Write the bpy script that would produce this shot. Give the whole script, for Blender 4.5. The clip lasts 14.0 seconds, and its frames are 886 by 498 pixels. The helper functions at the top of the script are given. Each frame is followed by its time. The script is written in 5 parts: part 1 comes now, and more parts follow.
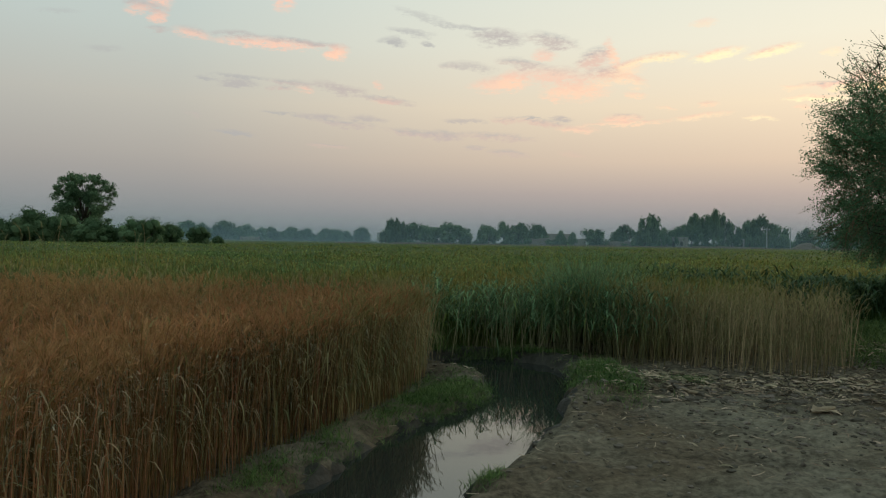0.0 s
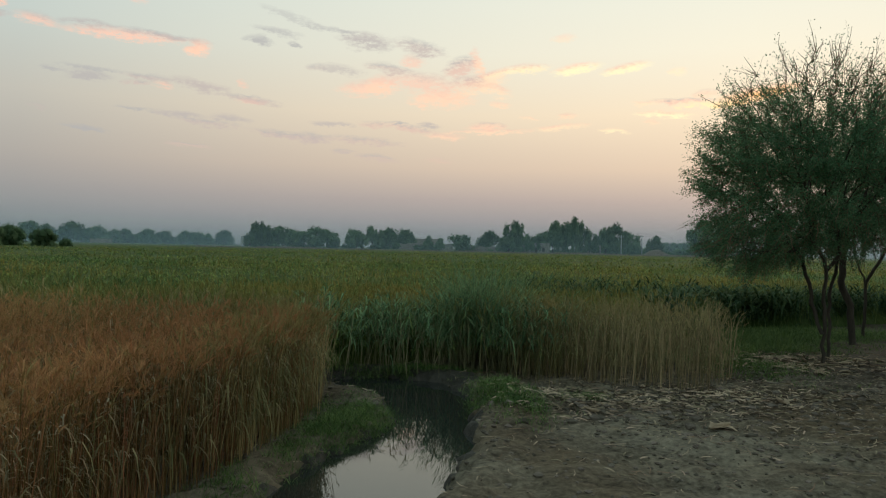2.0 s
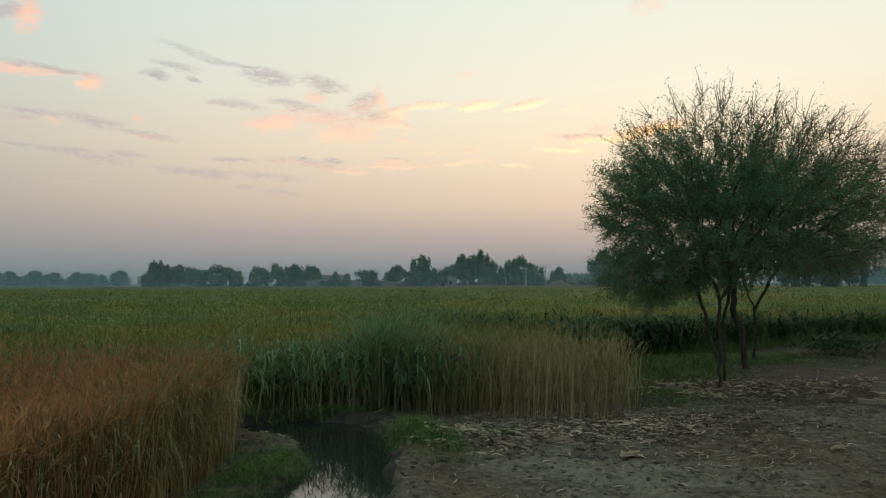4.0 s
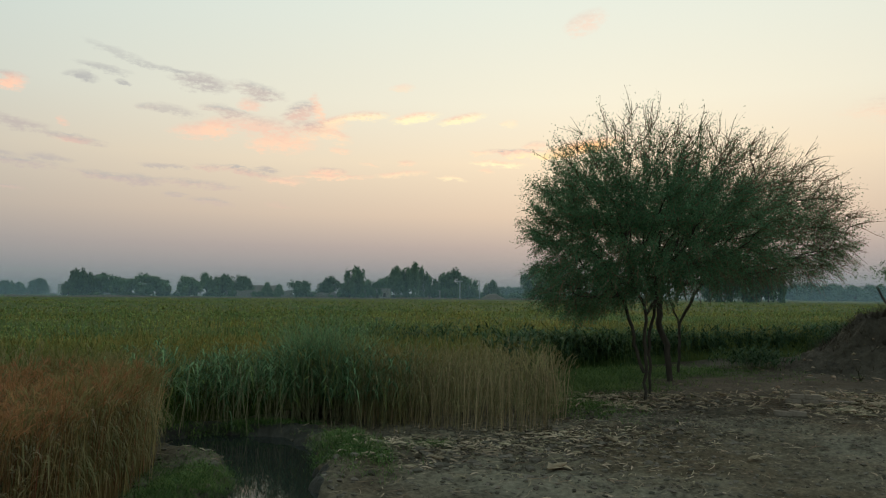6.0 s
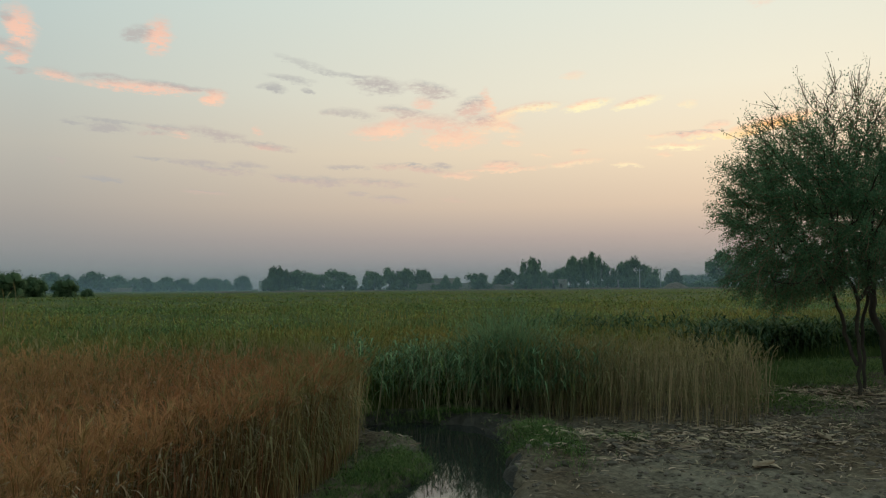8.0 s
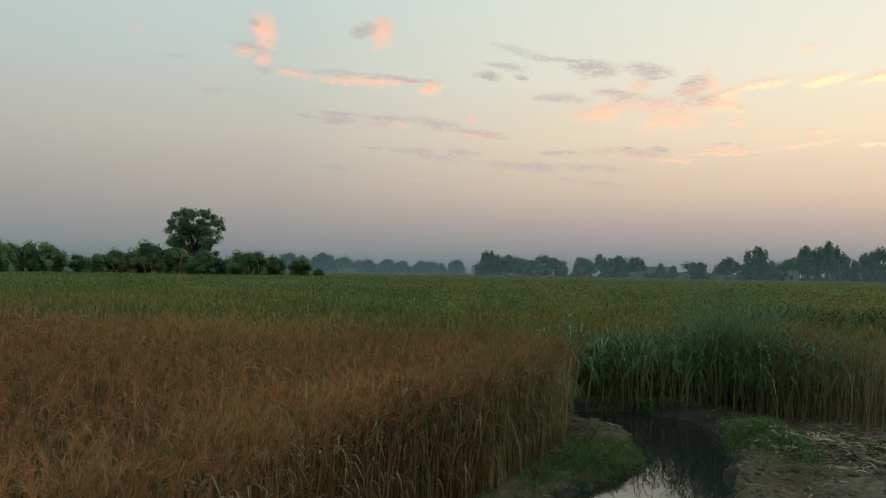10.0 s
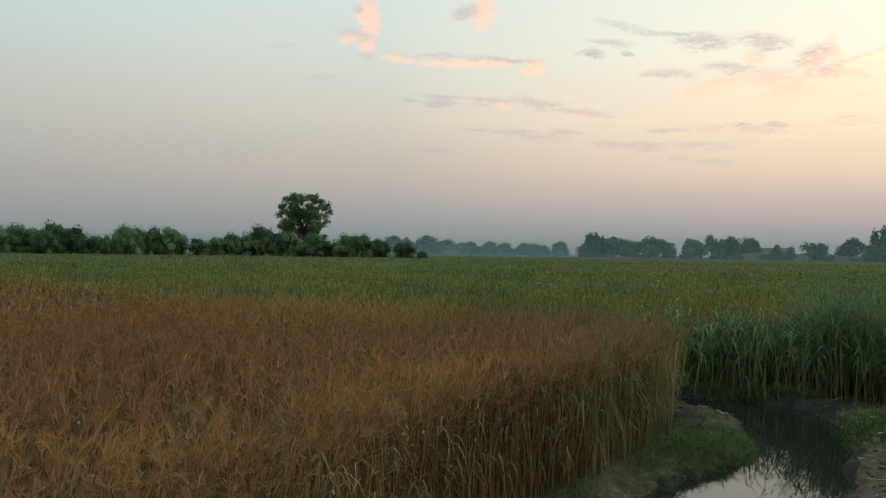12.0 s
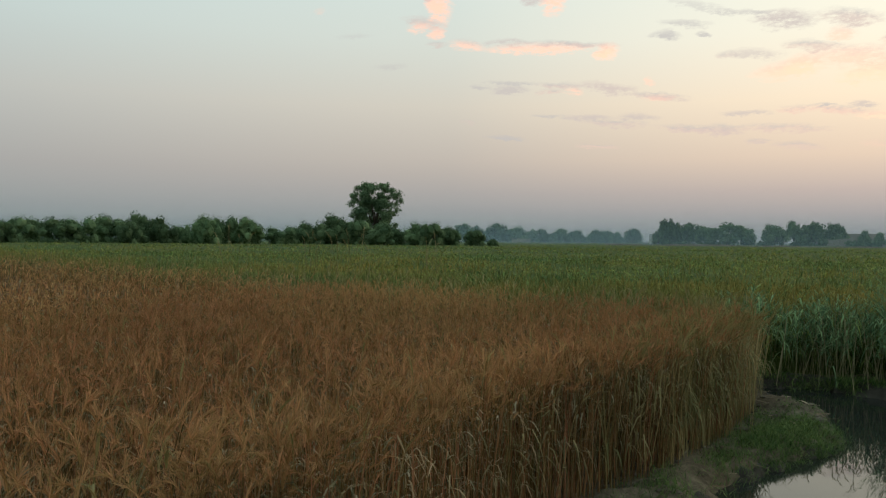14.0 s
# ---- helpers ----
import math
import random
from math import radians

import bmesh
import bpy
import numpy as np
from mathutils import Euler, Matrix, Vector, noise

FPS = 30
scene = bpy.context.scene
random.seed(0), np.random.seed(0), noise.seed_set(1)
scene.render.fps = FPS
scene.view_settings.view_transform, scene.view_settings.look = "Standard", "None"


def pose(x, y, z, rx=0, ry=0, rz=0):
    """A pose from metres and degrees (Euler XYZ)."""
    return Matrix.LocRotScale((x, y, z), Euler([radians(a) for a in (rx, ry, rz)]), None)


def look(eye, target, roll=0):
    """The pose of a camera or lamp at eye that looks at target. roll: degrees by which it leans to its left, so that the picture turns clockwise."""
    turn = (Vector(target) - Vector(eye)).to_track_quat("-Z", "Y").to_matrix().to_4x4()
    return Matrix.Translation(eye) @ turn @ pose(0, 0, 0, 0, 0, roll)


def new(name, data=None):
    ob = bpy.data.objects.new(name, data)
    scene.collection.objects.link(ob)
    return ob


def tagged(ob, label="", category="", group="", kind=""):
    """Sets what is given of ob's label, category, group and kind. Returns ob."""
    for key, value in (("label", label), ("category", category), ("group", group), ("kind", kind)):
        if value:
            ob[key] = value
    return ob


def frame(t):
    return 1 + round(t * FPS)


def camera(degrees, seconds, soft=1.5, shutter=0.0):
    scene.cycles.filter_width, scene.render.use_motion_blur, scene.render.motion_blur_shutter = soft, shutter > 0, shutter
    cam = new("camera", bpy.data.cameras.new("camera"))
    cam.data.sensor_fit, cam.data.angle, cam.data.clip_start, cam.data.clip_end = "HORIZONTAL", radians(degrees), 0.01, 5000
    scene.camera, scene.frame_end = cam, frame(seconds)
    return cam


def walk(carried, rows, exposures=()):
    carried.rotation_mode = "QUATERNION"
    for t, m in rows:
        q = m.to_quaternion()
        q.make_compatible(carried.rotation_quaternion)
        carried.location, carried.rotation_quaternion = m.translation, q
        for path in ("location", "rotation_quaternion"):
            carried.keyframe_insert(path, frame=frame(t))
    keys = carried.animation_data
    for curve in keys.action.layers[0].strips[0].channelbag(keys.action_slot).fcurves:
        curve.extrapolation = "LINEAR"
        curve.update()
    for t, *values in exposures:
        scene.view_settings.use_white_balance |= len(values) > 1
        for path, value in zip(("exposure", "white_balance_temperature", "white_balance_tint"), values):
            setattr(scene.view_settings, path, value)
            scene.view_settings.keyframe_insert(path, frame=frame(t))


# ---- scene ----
# ---- camera and walk ----
cam = camera(60.87, 14.0, soft=1.2)
PATH = [(0, 0.0, 0.0, 1.469, 0.325, -0.583, 0.78),
        (0.5, -0.094, 0.03, 1.46, -0.489, -0.418, 1.254),
        (1, -0.215, 0.055, 1.483, -2.567, -0.416, 1.428),
        (1.5, -0.279, 0.241, 1.518, -6.85, -0.417, 1.401),
        (2, -0.328, 0.34, 1.59, -9.727, -0.077, 1.2),
        (2.5, -0.373, 0.34, 1.625, -12.468, 0.592, 0.598),
        (3, -0.411, 0.31, 1.641, -14.436, 1.364, -0.123),
        (5.3, -0.408, 0.288, 1.638, -20.232, 3.511, 0.687),
        (5.5, -0.393, 0.309, 1.636, -21.033, 3.492, 0.675),
        (6, -0.376, 0.304, 1.635, -21.717, 3.545, 0.475),
        (6.5, -0.388, 0.319, 1.632, -21.135, 3.552, -0.116),
        (7, -0.431, 0.321, 1.63, -17.132, 3.533, -0.462),
        (7.5, -0.469, 0.334, 1.629, -12.155, 3.207, -0.499),
        (8, -0.479, 0.324, 1.632, -8.467, 2.886, -0.526),
        (8.5, -0.471, 0.342, 1.619, -4.39, 2.794, -0.482),
        (9, -0.485, 0.42, 1.601, 0.026, 2.646, -0.348),
        (9.2, -0.483, 0.422, 1.601, 1.835, 2.439, -0.163),
        (11.3, -0.469, 0.41, 1.597, 13.071, 0.927, 1.307),
        (11.5, -0.456, 0.412, 1.606, 13.8, 0.76, 0.941),
        (12, -0.462, 0.392, 1.612, 15.243, 0.278, 0.842),
        (12.5, -0.462, 0.393, 1.612, 16.322, 0.11, 0.82),
        (13, -0.461, 0.402, 1.611, 17.104, 0.052, 0.65),
        (13.5, -0.476, 0.396, 1.604, 18.516, -0.128, 0.578),
        (14, -0.483, 0.409, 1.593, 20.557, -0.693, 0.54)]
EXPOSURES = [(0.0, 0.1, 6500, 10), (3.0, 0.15, 6520, 10), (6.5, 0.08, 6550, 10), (9.2, 0.0, 6600, 10.5), (11.3, 0.33, 6680, 11.5), (14.0, 0.38, 6720, 12)]
walk(cam, [(t, look((x, y, z), (x - math.sin(radians(a)) * math.cos(radians(b)), y + math.cos(radians(a)) * math.cos(radians(b)), z + math.sin(radians(b))), c))
           for t, x, y, z, a, b, c in PATH], EXPOSURES)


# ---- world ----
def lin(r, g, b):
    """Linear colour from 0..255 display values."""
    return tuple((v / 255 / 12.92 if v <= 10 else ((v / 255 + 0.055) / 1.055) ** 2.4) for v in (r, g, b)) + (1.0,)


world = bpy.data.worlds.new("dusk_sky")
scene.world = world
world.use_nodes = True
wn, wl = world.node_tree.nodes, world.node_tree.links
wn.clear()


def wmath(op, a, b=0.0, c=0.0, clamp=False):
    n = wn.new("ShaderNodeMath")
    n.operation, n.use_clamp = op, clamp
    for i, v in enumerate((a, b, c)):
        if isinstance(v, (int, float)):
            n.inputs[i].default_value = v
        else:
            wl.new(v, n.inputs[i])
    return n.outputs[0]


def wramp(fac, stops, smooth=False):
    n = wn.new("ShaderNodeValToRGB")
    n.color_ramp.interpolation = "EASE" if smooth else "LINEAR"
    e = n.color_ramp.elements
    while len(e) < len(stops):
        e.new(0.5)
    for el, (p, c) in zip(e, stops):
        el.position, el.color = p, c
    wl.new(fac, n.inputs[0])
    return n.outputs[0]


def wmix(fac, a, b, blend="MIX"):
    n = wn.new("ShaderNodeMix")
    n.data_type, n.blend_type = "RGBA", blend
    for i, v in ((0, fac), (6, a), (7, b)):
        if isinstance(v, (int, float, tuple)):
            n.inputs[i].default_value = v
        else:
            wl.new(v, n.inputs[i])
    return n.outputs[2]


geo = wn.new("ShaderNodeTexCoord")
sep = wn.new("ShaderNodeSeparateXYZ")
wl.new(geo.outputs["Generated"], sep.inputs[0])
elev = wmath("ARCSINE", sep.outputs[2])
bear = wmath("ARCTAN2", sep.outputs[0], sep.outputs[1])
flat = wn.new("ShaderNodeCombineXYZ")
wl.new(bear, flat.inputs[0])
wl.new(elev, flat.inputs[1])
SUN_BEAR, SUN_ELEV = 36.0, 7.0
height = wmath("DIVIDE", elev, radians(40), clamp=True)
away = wmath("MULTIPLY", wmath("SUBTRACT", 1.0, wmath("COSINE", wmath("SUBTRACT", bear, radians(SUN_BEAR)))), 0.5)
sun_side = wramp(height, [(0.0, lin(139, 144, 148)), (0.04, lin(149, 148, 150)), (0.09, lin(178, 164, 158)), (0.15, lin(215, 193, 171)), (0.25, lin(238, 219, 190)), (0.36, lin(236, 230, 209)),
                          (0.55, lin(224, 230, 218)), (1.0, lin(194, 211, 210))])
cool_side = wramp(height, [(0.0, lin(124, 135, 137)), (0.05, lin(131, 139, 140)), (0.125, lin(147, 149, 148)), (0.25, lin(166, 171, 168)), (0.375, lin(172, 187, 186)),
                           (0.55, lin(174, 198, 200)), (1.0, lin(154, 182, 192))])
turn = wramp(away, [(0.0, (0, 0, 0, 1)), (0.07, (0.25, 0.25, 0.25, 1)), (0.22, (0.75, 0.75, 0.75, 1)), (0.5, (1, 1, 1, 1))])
sky = wmix(turn, sun_side, cool_side)
# clouds, bank by bank: bearing, elevation, half length, half thickness (degrees), tilt, strength, warmth of the upper and of the lower side
CLOUDS_TOWERS = [(-21.1, 17.22, 1.46, 0.61, -80, 0.9, 0.75, 0.95), (-21.9, 17.75, 0.49, 0.19, -12, 0.7, 0, 0.1), (-22.2, 15.97, 1.69, 0.28, -7, 0.75, 0, 0.15), (-22.5, 15.69, 1.0, 0.25, 6, 0.6, 0.6, 0.9), (-21.1, 15.31, 0.67, 0.31, 1, 0.8, 0.5, 0.9), (-12.4, 17.71, 1.3, 0.61, 82, 0.9, 0.7, 0.95), (-13.7, 17.77, 1.15, 0.36, 14, 0.8, 0, 0.1), (-24.7, 12.83, 1.25, 0.14, 3, 0.4, 0, 0), (-27.4, 14.9, 1.29, 0.11, 4, 0.3, 0, 0), (-30.0, 16.51, 0.46, 0.14, 9, 0.3, 0.6, 0.6)]
CLOUDS_STREAK = [(-21.2, 14.45, 0.82, 0.14, 0, 0.7, 0, 0.2), (-18.9, 14.44, 1.43, 0.28, -4, 0.75, 0.2, 0.9), (-15.7, 14.59, 1.73, 0.17, -2, 0.8, 0, 0.1), (-13.2, 14.16, 4.14, 0.25, 0, 0.8, 0.5, 1.0), (-11.0, 14.38, 3.09, 0.17, -4, 0.8, 0, 0.2), (-8.5, 13.77, 0.85, 0.39, 2, 0.95, 0.6, 1.1)]
CLOUDS_BAND = [(-17.9, 11.44, 0.83, 0.11, -2, 0.7, 0, 0), (-15.6, 11.25, 1.45, 0.25, -3, 0.8, 0, 0.05), (-15.6, 11.72, 2.14, 0.1, -1, 0.7, 0, 0), (-11.9, 11.48, 1.71, 0.17, -2, 0.8, 0, 0.2), (-8.3, 11.22, 2.11, 0.28, -9, 0.85, 0, 0.15), (-4.6, 10.49, 1.93, 0.17, -9, 0.85, 0, 0.2), (-10.9, 11.03, 0.79, 0.19, -4, 0.7, 0.4, 0.9), (-5.4, 11.58, 0.48, 0.22, -6, 0.6, 0.8, 0.9), (-12.6, 11.06, 1.07, 0.11, 1, 0.7, 0, 0.3), (-4.7, 10.37, 1.2, 0.14, -1, 0.4, 0.8, 0.8)]
CLOUDS_LOWER = [(-12.7, 9.26, 1.39, 0.1, -2, 0.7, 0, 0), (-9.7, 9.13, 1.73, 0.17, -3, 0.8, 0, 0.1), (-7.9, 8.65, 2.44, 0.17, -4, 0.8, 0, 0.2), (-6.1, 9.06, 1.5, 0.19, -3, 0.75, 0, 0.1), (-2.0, 8.08, 2.83, 0.17, -6, 0.8, 0, 0.25), (-15.8, 7.69, 1.5, 0.11, -5, 0.8, 0, 0), (-18.8, 8.83, 0.69, 0.1, -7, 0.6, 0, 0.2), (-9.0, 7.02, 1.56, 0.1, -4, 0.6, 0, 0.4)]
CLOUDS_FLECKS = [(-4.2, 14.71, 0.98, 0.22, -8, 0.85, 0, 0), (-2.2, 16.56, 2.15, 0.19, -15, 0.45, 0, 0), (-3.0, 15.42, 1.8, 0.17, -7, 0.65, 0, 0), (-1.7, 14.57, 0.59, 0.17, -3, 0.8, 0, 0), (-0.2, 15.91, 1.01, 0.14, -8, 0.6, 0, 0), (-0.0, 13.12, 0.87, 0.17, 0, 0.45, 0, 0.2)]
CLOUDS_GREYS = [(3.6, 15.12, 2.1, 0.43, -5, 0.9, 0, 0.1), (1.6, 15.75, 1.31, 0.15, -6, 0.7, 0, 0), (7.7, 14.82, 1.99, 0.35, -12, 0.85, 0, 0.2), (7.2, 13.88, 0.94, 0.3, -7, 0.6, 0.5, 0.9), (1.7, 13.04, 1.8, 0.23, -7, 0.6, 0, 0.1), (5.3, 13.27, 1.79, 0.25, -6, 0.75, 0, 0.3), (10.8, 13.49, 1.4, 0.48, 19, 0.85, 0, 0.6), (11.5, 12.38, 1.31, 0.35, 0, 0.7, 0.1, 0.6)]
CLOUDS_ROSE = [(3.9, 11.81, 2.27, 0.4, 5, 0.7, 0.7, 1.1), (4.8, 12.01, 1.05, 0.48, -6, 0.75, 0.8, 1.2), (7.8, 12.38, 2.9, 0.45, -5, 0.65, 0.35, 0.9), (9.4, 11.26, 2.54, 0.53, -1, 0.8, 0.8, 1.2), (12.1, 13.78, 1.2, 0.28, -63, 0.8, 0.8, 1.2), (12.2, 12.34, 2.15, 0.45, 14, 0.8, 0.6, 1.4), (13.4, 11.86, 1.33, 0.35, -15, 0.7, 0.8, 1.4), (13.8, 10.83, 0.8, 0.13, -8, 0.6, 1, 1.3), (7.9, 10.58, 0.41, 0.15, -13, 0.6, 1, 1.2)]
CLOUDS_GOLD = [(15.7, 13.39, 1.81, 0.25, 3, 0.9, 0.7, 1.8), (19.5, 13.36, 1.87, 0.25, 9, 0.95, 1.0, 2), (23.1, 13.31, 1.95, 0.23, 11, 0.9, 0.8, 2), (26.8, 12.94, 0.65, 0.15, -9, 0.5, 1.4, 1.8), (18.6, 15.56, 0.92, 0.2, 3, 0.4, 1.0, 1.4), (13.5, 13.04, 1.13, 0.2, 17, 0.8, 0.7, 1.6)]
CLOUDS_SUNWARD = [(27.3, 10.88, 2.4, 0.15, -2, 0.8, 0.0, 0.8), (28.8, 10.59, 2.04, 0.15, -2, 0.95, 1.4, 2.2), (25.9, 9.99, 2.04, 0.15, -3, 0.85, 1.0, 2), (28.7, 11.34, 0.91, 0.2, 5, 0.7, 0.4, 1.2), (24.4, 10.78, 1.13, 0.13, -2, 0.6, 1.0, 1.5), (25.1, 9.47, 0.6, 0.13, -5, 0.5, 1.0, 1.4)]
CLOUDS_ROSE_LOW = [(6.3, 9.0, 2.94, 0.2, -5, 0.75, 0, 0.5), (6.2, 9.32, 0.74, 0.09, -3, 0.7, 0, 0), (8.5, 9.22, 0.95, 0.13, -6, 0.75, 0, 0.1), (9.6, 8.39, 1.6, 0.2, 0, 0.7, 0.6, 1.2), (12.9, 9.18, 1.46, 0.23, 0, 0.75, 0.2, 1.1), (13.1, 8.8, 3.32, 0.13, 1, 0.75, 0.7, 1.3), (18.4, 9.16, 2.16, 0.15, 5, 0.7, 0.9, 1.5), (18.9, 10.01, 0.77, 0.15, 1, 0.7, 0.7, 1.3), (22.4, 8.88, 1.2, 0.1, -5, 0.8, 1.4, 1.8), (16.0, 9.79, 0.88, 0.1, -5, 0.6, 1.0, 1.4)]
CLOUDS_VEILS = [(1.2, 9.05, 1.72, 0.13, -2, 0.75, 0, 0.1), (-0.2, 8.0, 1.43, 0.28, -3, 0.65, 0, 0.2), (3.5, 7.92, 3.02, 0.2, -3, 0.65, 0, 0.3), (4.6, 6.67, 1.63, 0.2, -5, 0.6, 0, 0.3), (2.1, 7.11, 0.83, 0.11, -5, 0.6, 0, 0.2), (9.3, 6.61, 1.08, 0.15, -5, 0.25, 0.3, 0.6)]
CLOUDS_UNSEEN = [(32.4, 11.2, 2.9, 0.34, 8, 0.95, 1.2, 2.9), (31.0, 10.7, 1.6, 0.2, 3, 0.9, 1.5, 2.6), (32.5, 20.0, 1.6, 0.5, 20, 0.4, 0.6, 1.0), (60.0, 12.0, 9.0, 0.8, -3, 0.7, 0.3, 1.2), (76.0, 17.0, 8.0, 1.2, 5, 0.6, 0.2, 0.8),
                 (100.0, 14.0, 12.0, 1.0, 2, 0.6, 0.0, 0.5)]
CLOUDS = (CLOUDS_TOWERS + CLOUDS_STREAK + CLOUDS_BAND + CLOUDS_LOWER + CLOUDS_FLECKS + CLOUDS_ROSE + CLOUDS_GREYS + CLOUDS_GOLD + CLOUDS_SUNWARD + CLOUDS_ROSE_LOW + CLOUDS_VEILS + CLOUDS_UNSEEN)


def sky_noise(sx, sy, detail, rough, turn_by=0.0):
    n, m = wn.new("ShaderNodeTexNoise"), wn.new("ShaderNodeMapping")
    n.inputs["Scale"].default_value, n.inputs["Detail"].default_value, n.inputs["Roughness"].default_value = 1.0, detail, rough
    m.inputs["Scale"].default_value, m.inputs["Rotation"].default_value = (sx, sy, 1), (0, 0, turn_by)
    wl.new(flat.outputs[0], m.inputs[0])
    wl.new(m.outputs[0], n.inputs["Vector"])
    return n.outputs[0]


big, fine = sky_noise(30, 95, 5, 0.6, -0.03), sky_noise(110, 260, 6, 0.66, 0.06)
bent = wn.new("ShaderNodeCombineXYZ")
wl.new(wmath("MULTIPLY_ADD", wmath("SUBTRACT", big, 0.5), 0.03, bear), bent.inputs[0])
wl.new(wmath("MULTIPLY_ADD", wmath("SUBTRACT", fine, 0.5), 0.008, wmath("MULTIPLY_ADD", wmath("SUBTRACT", big, 0.5), 0.014, elev)), bent.inputs[1])
rag = wmath("MULTIPLY_ADD", wmath("SUBTRACT", big, 0.5), 1.7, wmath("MULTIPLY", wmath("SUBTRACT", fine, 0.5), 2.8))
CLOUD_GREY, CLOUD_PINK, CLOUD_GOLD, CLOUD_FIRE = lin(172, 171, 171), lin(252, 200, 175), lin(255, 244, 196), lin(255, 186, 110)


def cloud_hue(warm):
    """Grey at 0, pink at 1, pale gold at 2, orange at 3."""
    k = min(int(warm), 2)
    a, b = (CLOUD_GREY, CLOUD_PINK, CLOUD_GOLD, CLOUD_FIRE)[k:k + 2]
    return tuple(a[i] + (b[i] - a[i]) * (warm - k) for i in range(3)) + (1.0,)


for b, e, hl, ht, tilt, dense, warm_top, warm_low in CLOUDS:
    m = wn.new("ShaderNodeMapping")
    m.vector_type = "TEXTURE"
    m.inputs["Location"].default_value = (radians(b), radians(e), 0)
    m.inputs["Rotation"].default_value = (0, 0, radians(tilt))
    m.inputs["Scale"].default_value = (radians(hl) * 1.25, radians(ht) * 2.0, 1)
    # the clouds are worked out one after another, each with the sky so far as a vanishing part of its place
    order = wn.new("ShaderNodeVectorMath")
    order.operation = "MULTIPLY_ADD"
    wl.new(sky, order.inputs[0])
    order.inputs[1].default_value = (1e-9, 1e-9, 1e-9)
    wl.new(bent.outputs[0], order.inputs[2])
    wl.new(order.outputs[0], m.inputs[0])
    g = wn.new("ShaderNodeTexGradient")
    g.gradient_type = "SPHERICAL"
    wl.new(m.outputs[0], g.inputs[0])
    edge_of = wn.new("ShaderNodeMapRange")
    edge_of.interpolation_type = "SMOOTHSTEP"
    edge_of.inputs["From Min"].default_value, edge_of.inputs["From Max"].default_value = 0.05, 0.95
    edge_of.inputs["To Max"].default_value = dense * (0.88 + 0.12 * min(1.0, warm_low))
    wl.new(wmath("MULTIPLY", wmath("POWER", g.outputs[1], 0.7), wmath("ADD", rag, 0.95)), edge_of.inputs[0])
    hue = cloud_hue(warm_low)
    if abs(warm_top - warm_low) > 0.15:
        side = wn.new("ShaderNodeSeparateXYZ")
        wl.new(m.outputs[0], side.inputs[0])
        level = side.outputs[1] if abs(tilt) < 45 else wmath("MULTIPLY", side.outputs[0], -1.0 if tilt < 0 else 1.0)
        rise = wn.new("ShaderNodeMapRange")
        rise.inputs["From Min"].default_value, rise.inputs["From Max"].default_value = -0.05, 0.75
        wl.new(wmath("MULTIPLY_ADD", wmath("SUBTRACT", fine, 0.5), 1.2, level), rise.inputs[0])
        hue = wmix(rise.outputs[0], hue, cloud_hue(warm_top))
    sky = wmix(edge_of.outputs[0], sky, hue)
air = wn.new("ShaderNodeTexSky")
air.sky_type, air.sun_disc = "NISHITA", False
air.sun_elevation, air.sun_rotation, air.dust_density = radians(SUN_ELEV), radians(SUN_BEAR), 4.0
sky = wmix(0.0012, sky, air.outputs[0], "ADD")
back = wn.new("ShaderNodeBackground")
back.inputs[1].default_value = 1.0
wl.new(sky, back.inputs[0])
wout = wn.new("ShaderNodeOutputWorld")
wl.new(back.outputs[0], wout.inputs[0])

sun_data = bpy.data.lights.new("sun", "SUN")
sun_data.energy, sun_data.angle, sun_data.color = 0.48, radians(25), (1.0, 0.72, 0.5)
sun = new("sun", sun_data)
sun.matrix_world = look((0, 0, 0), (-math.sin(radians(SUN_BEAR)), -math.cos(radians(SUN_BEAR)), -math.tan(radians(SUN_ELEV))))


# opacity at the foot of the sheets that imitate distance haze
HAZE_SHEET_OPACITY = 0.17


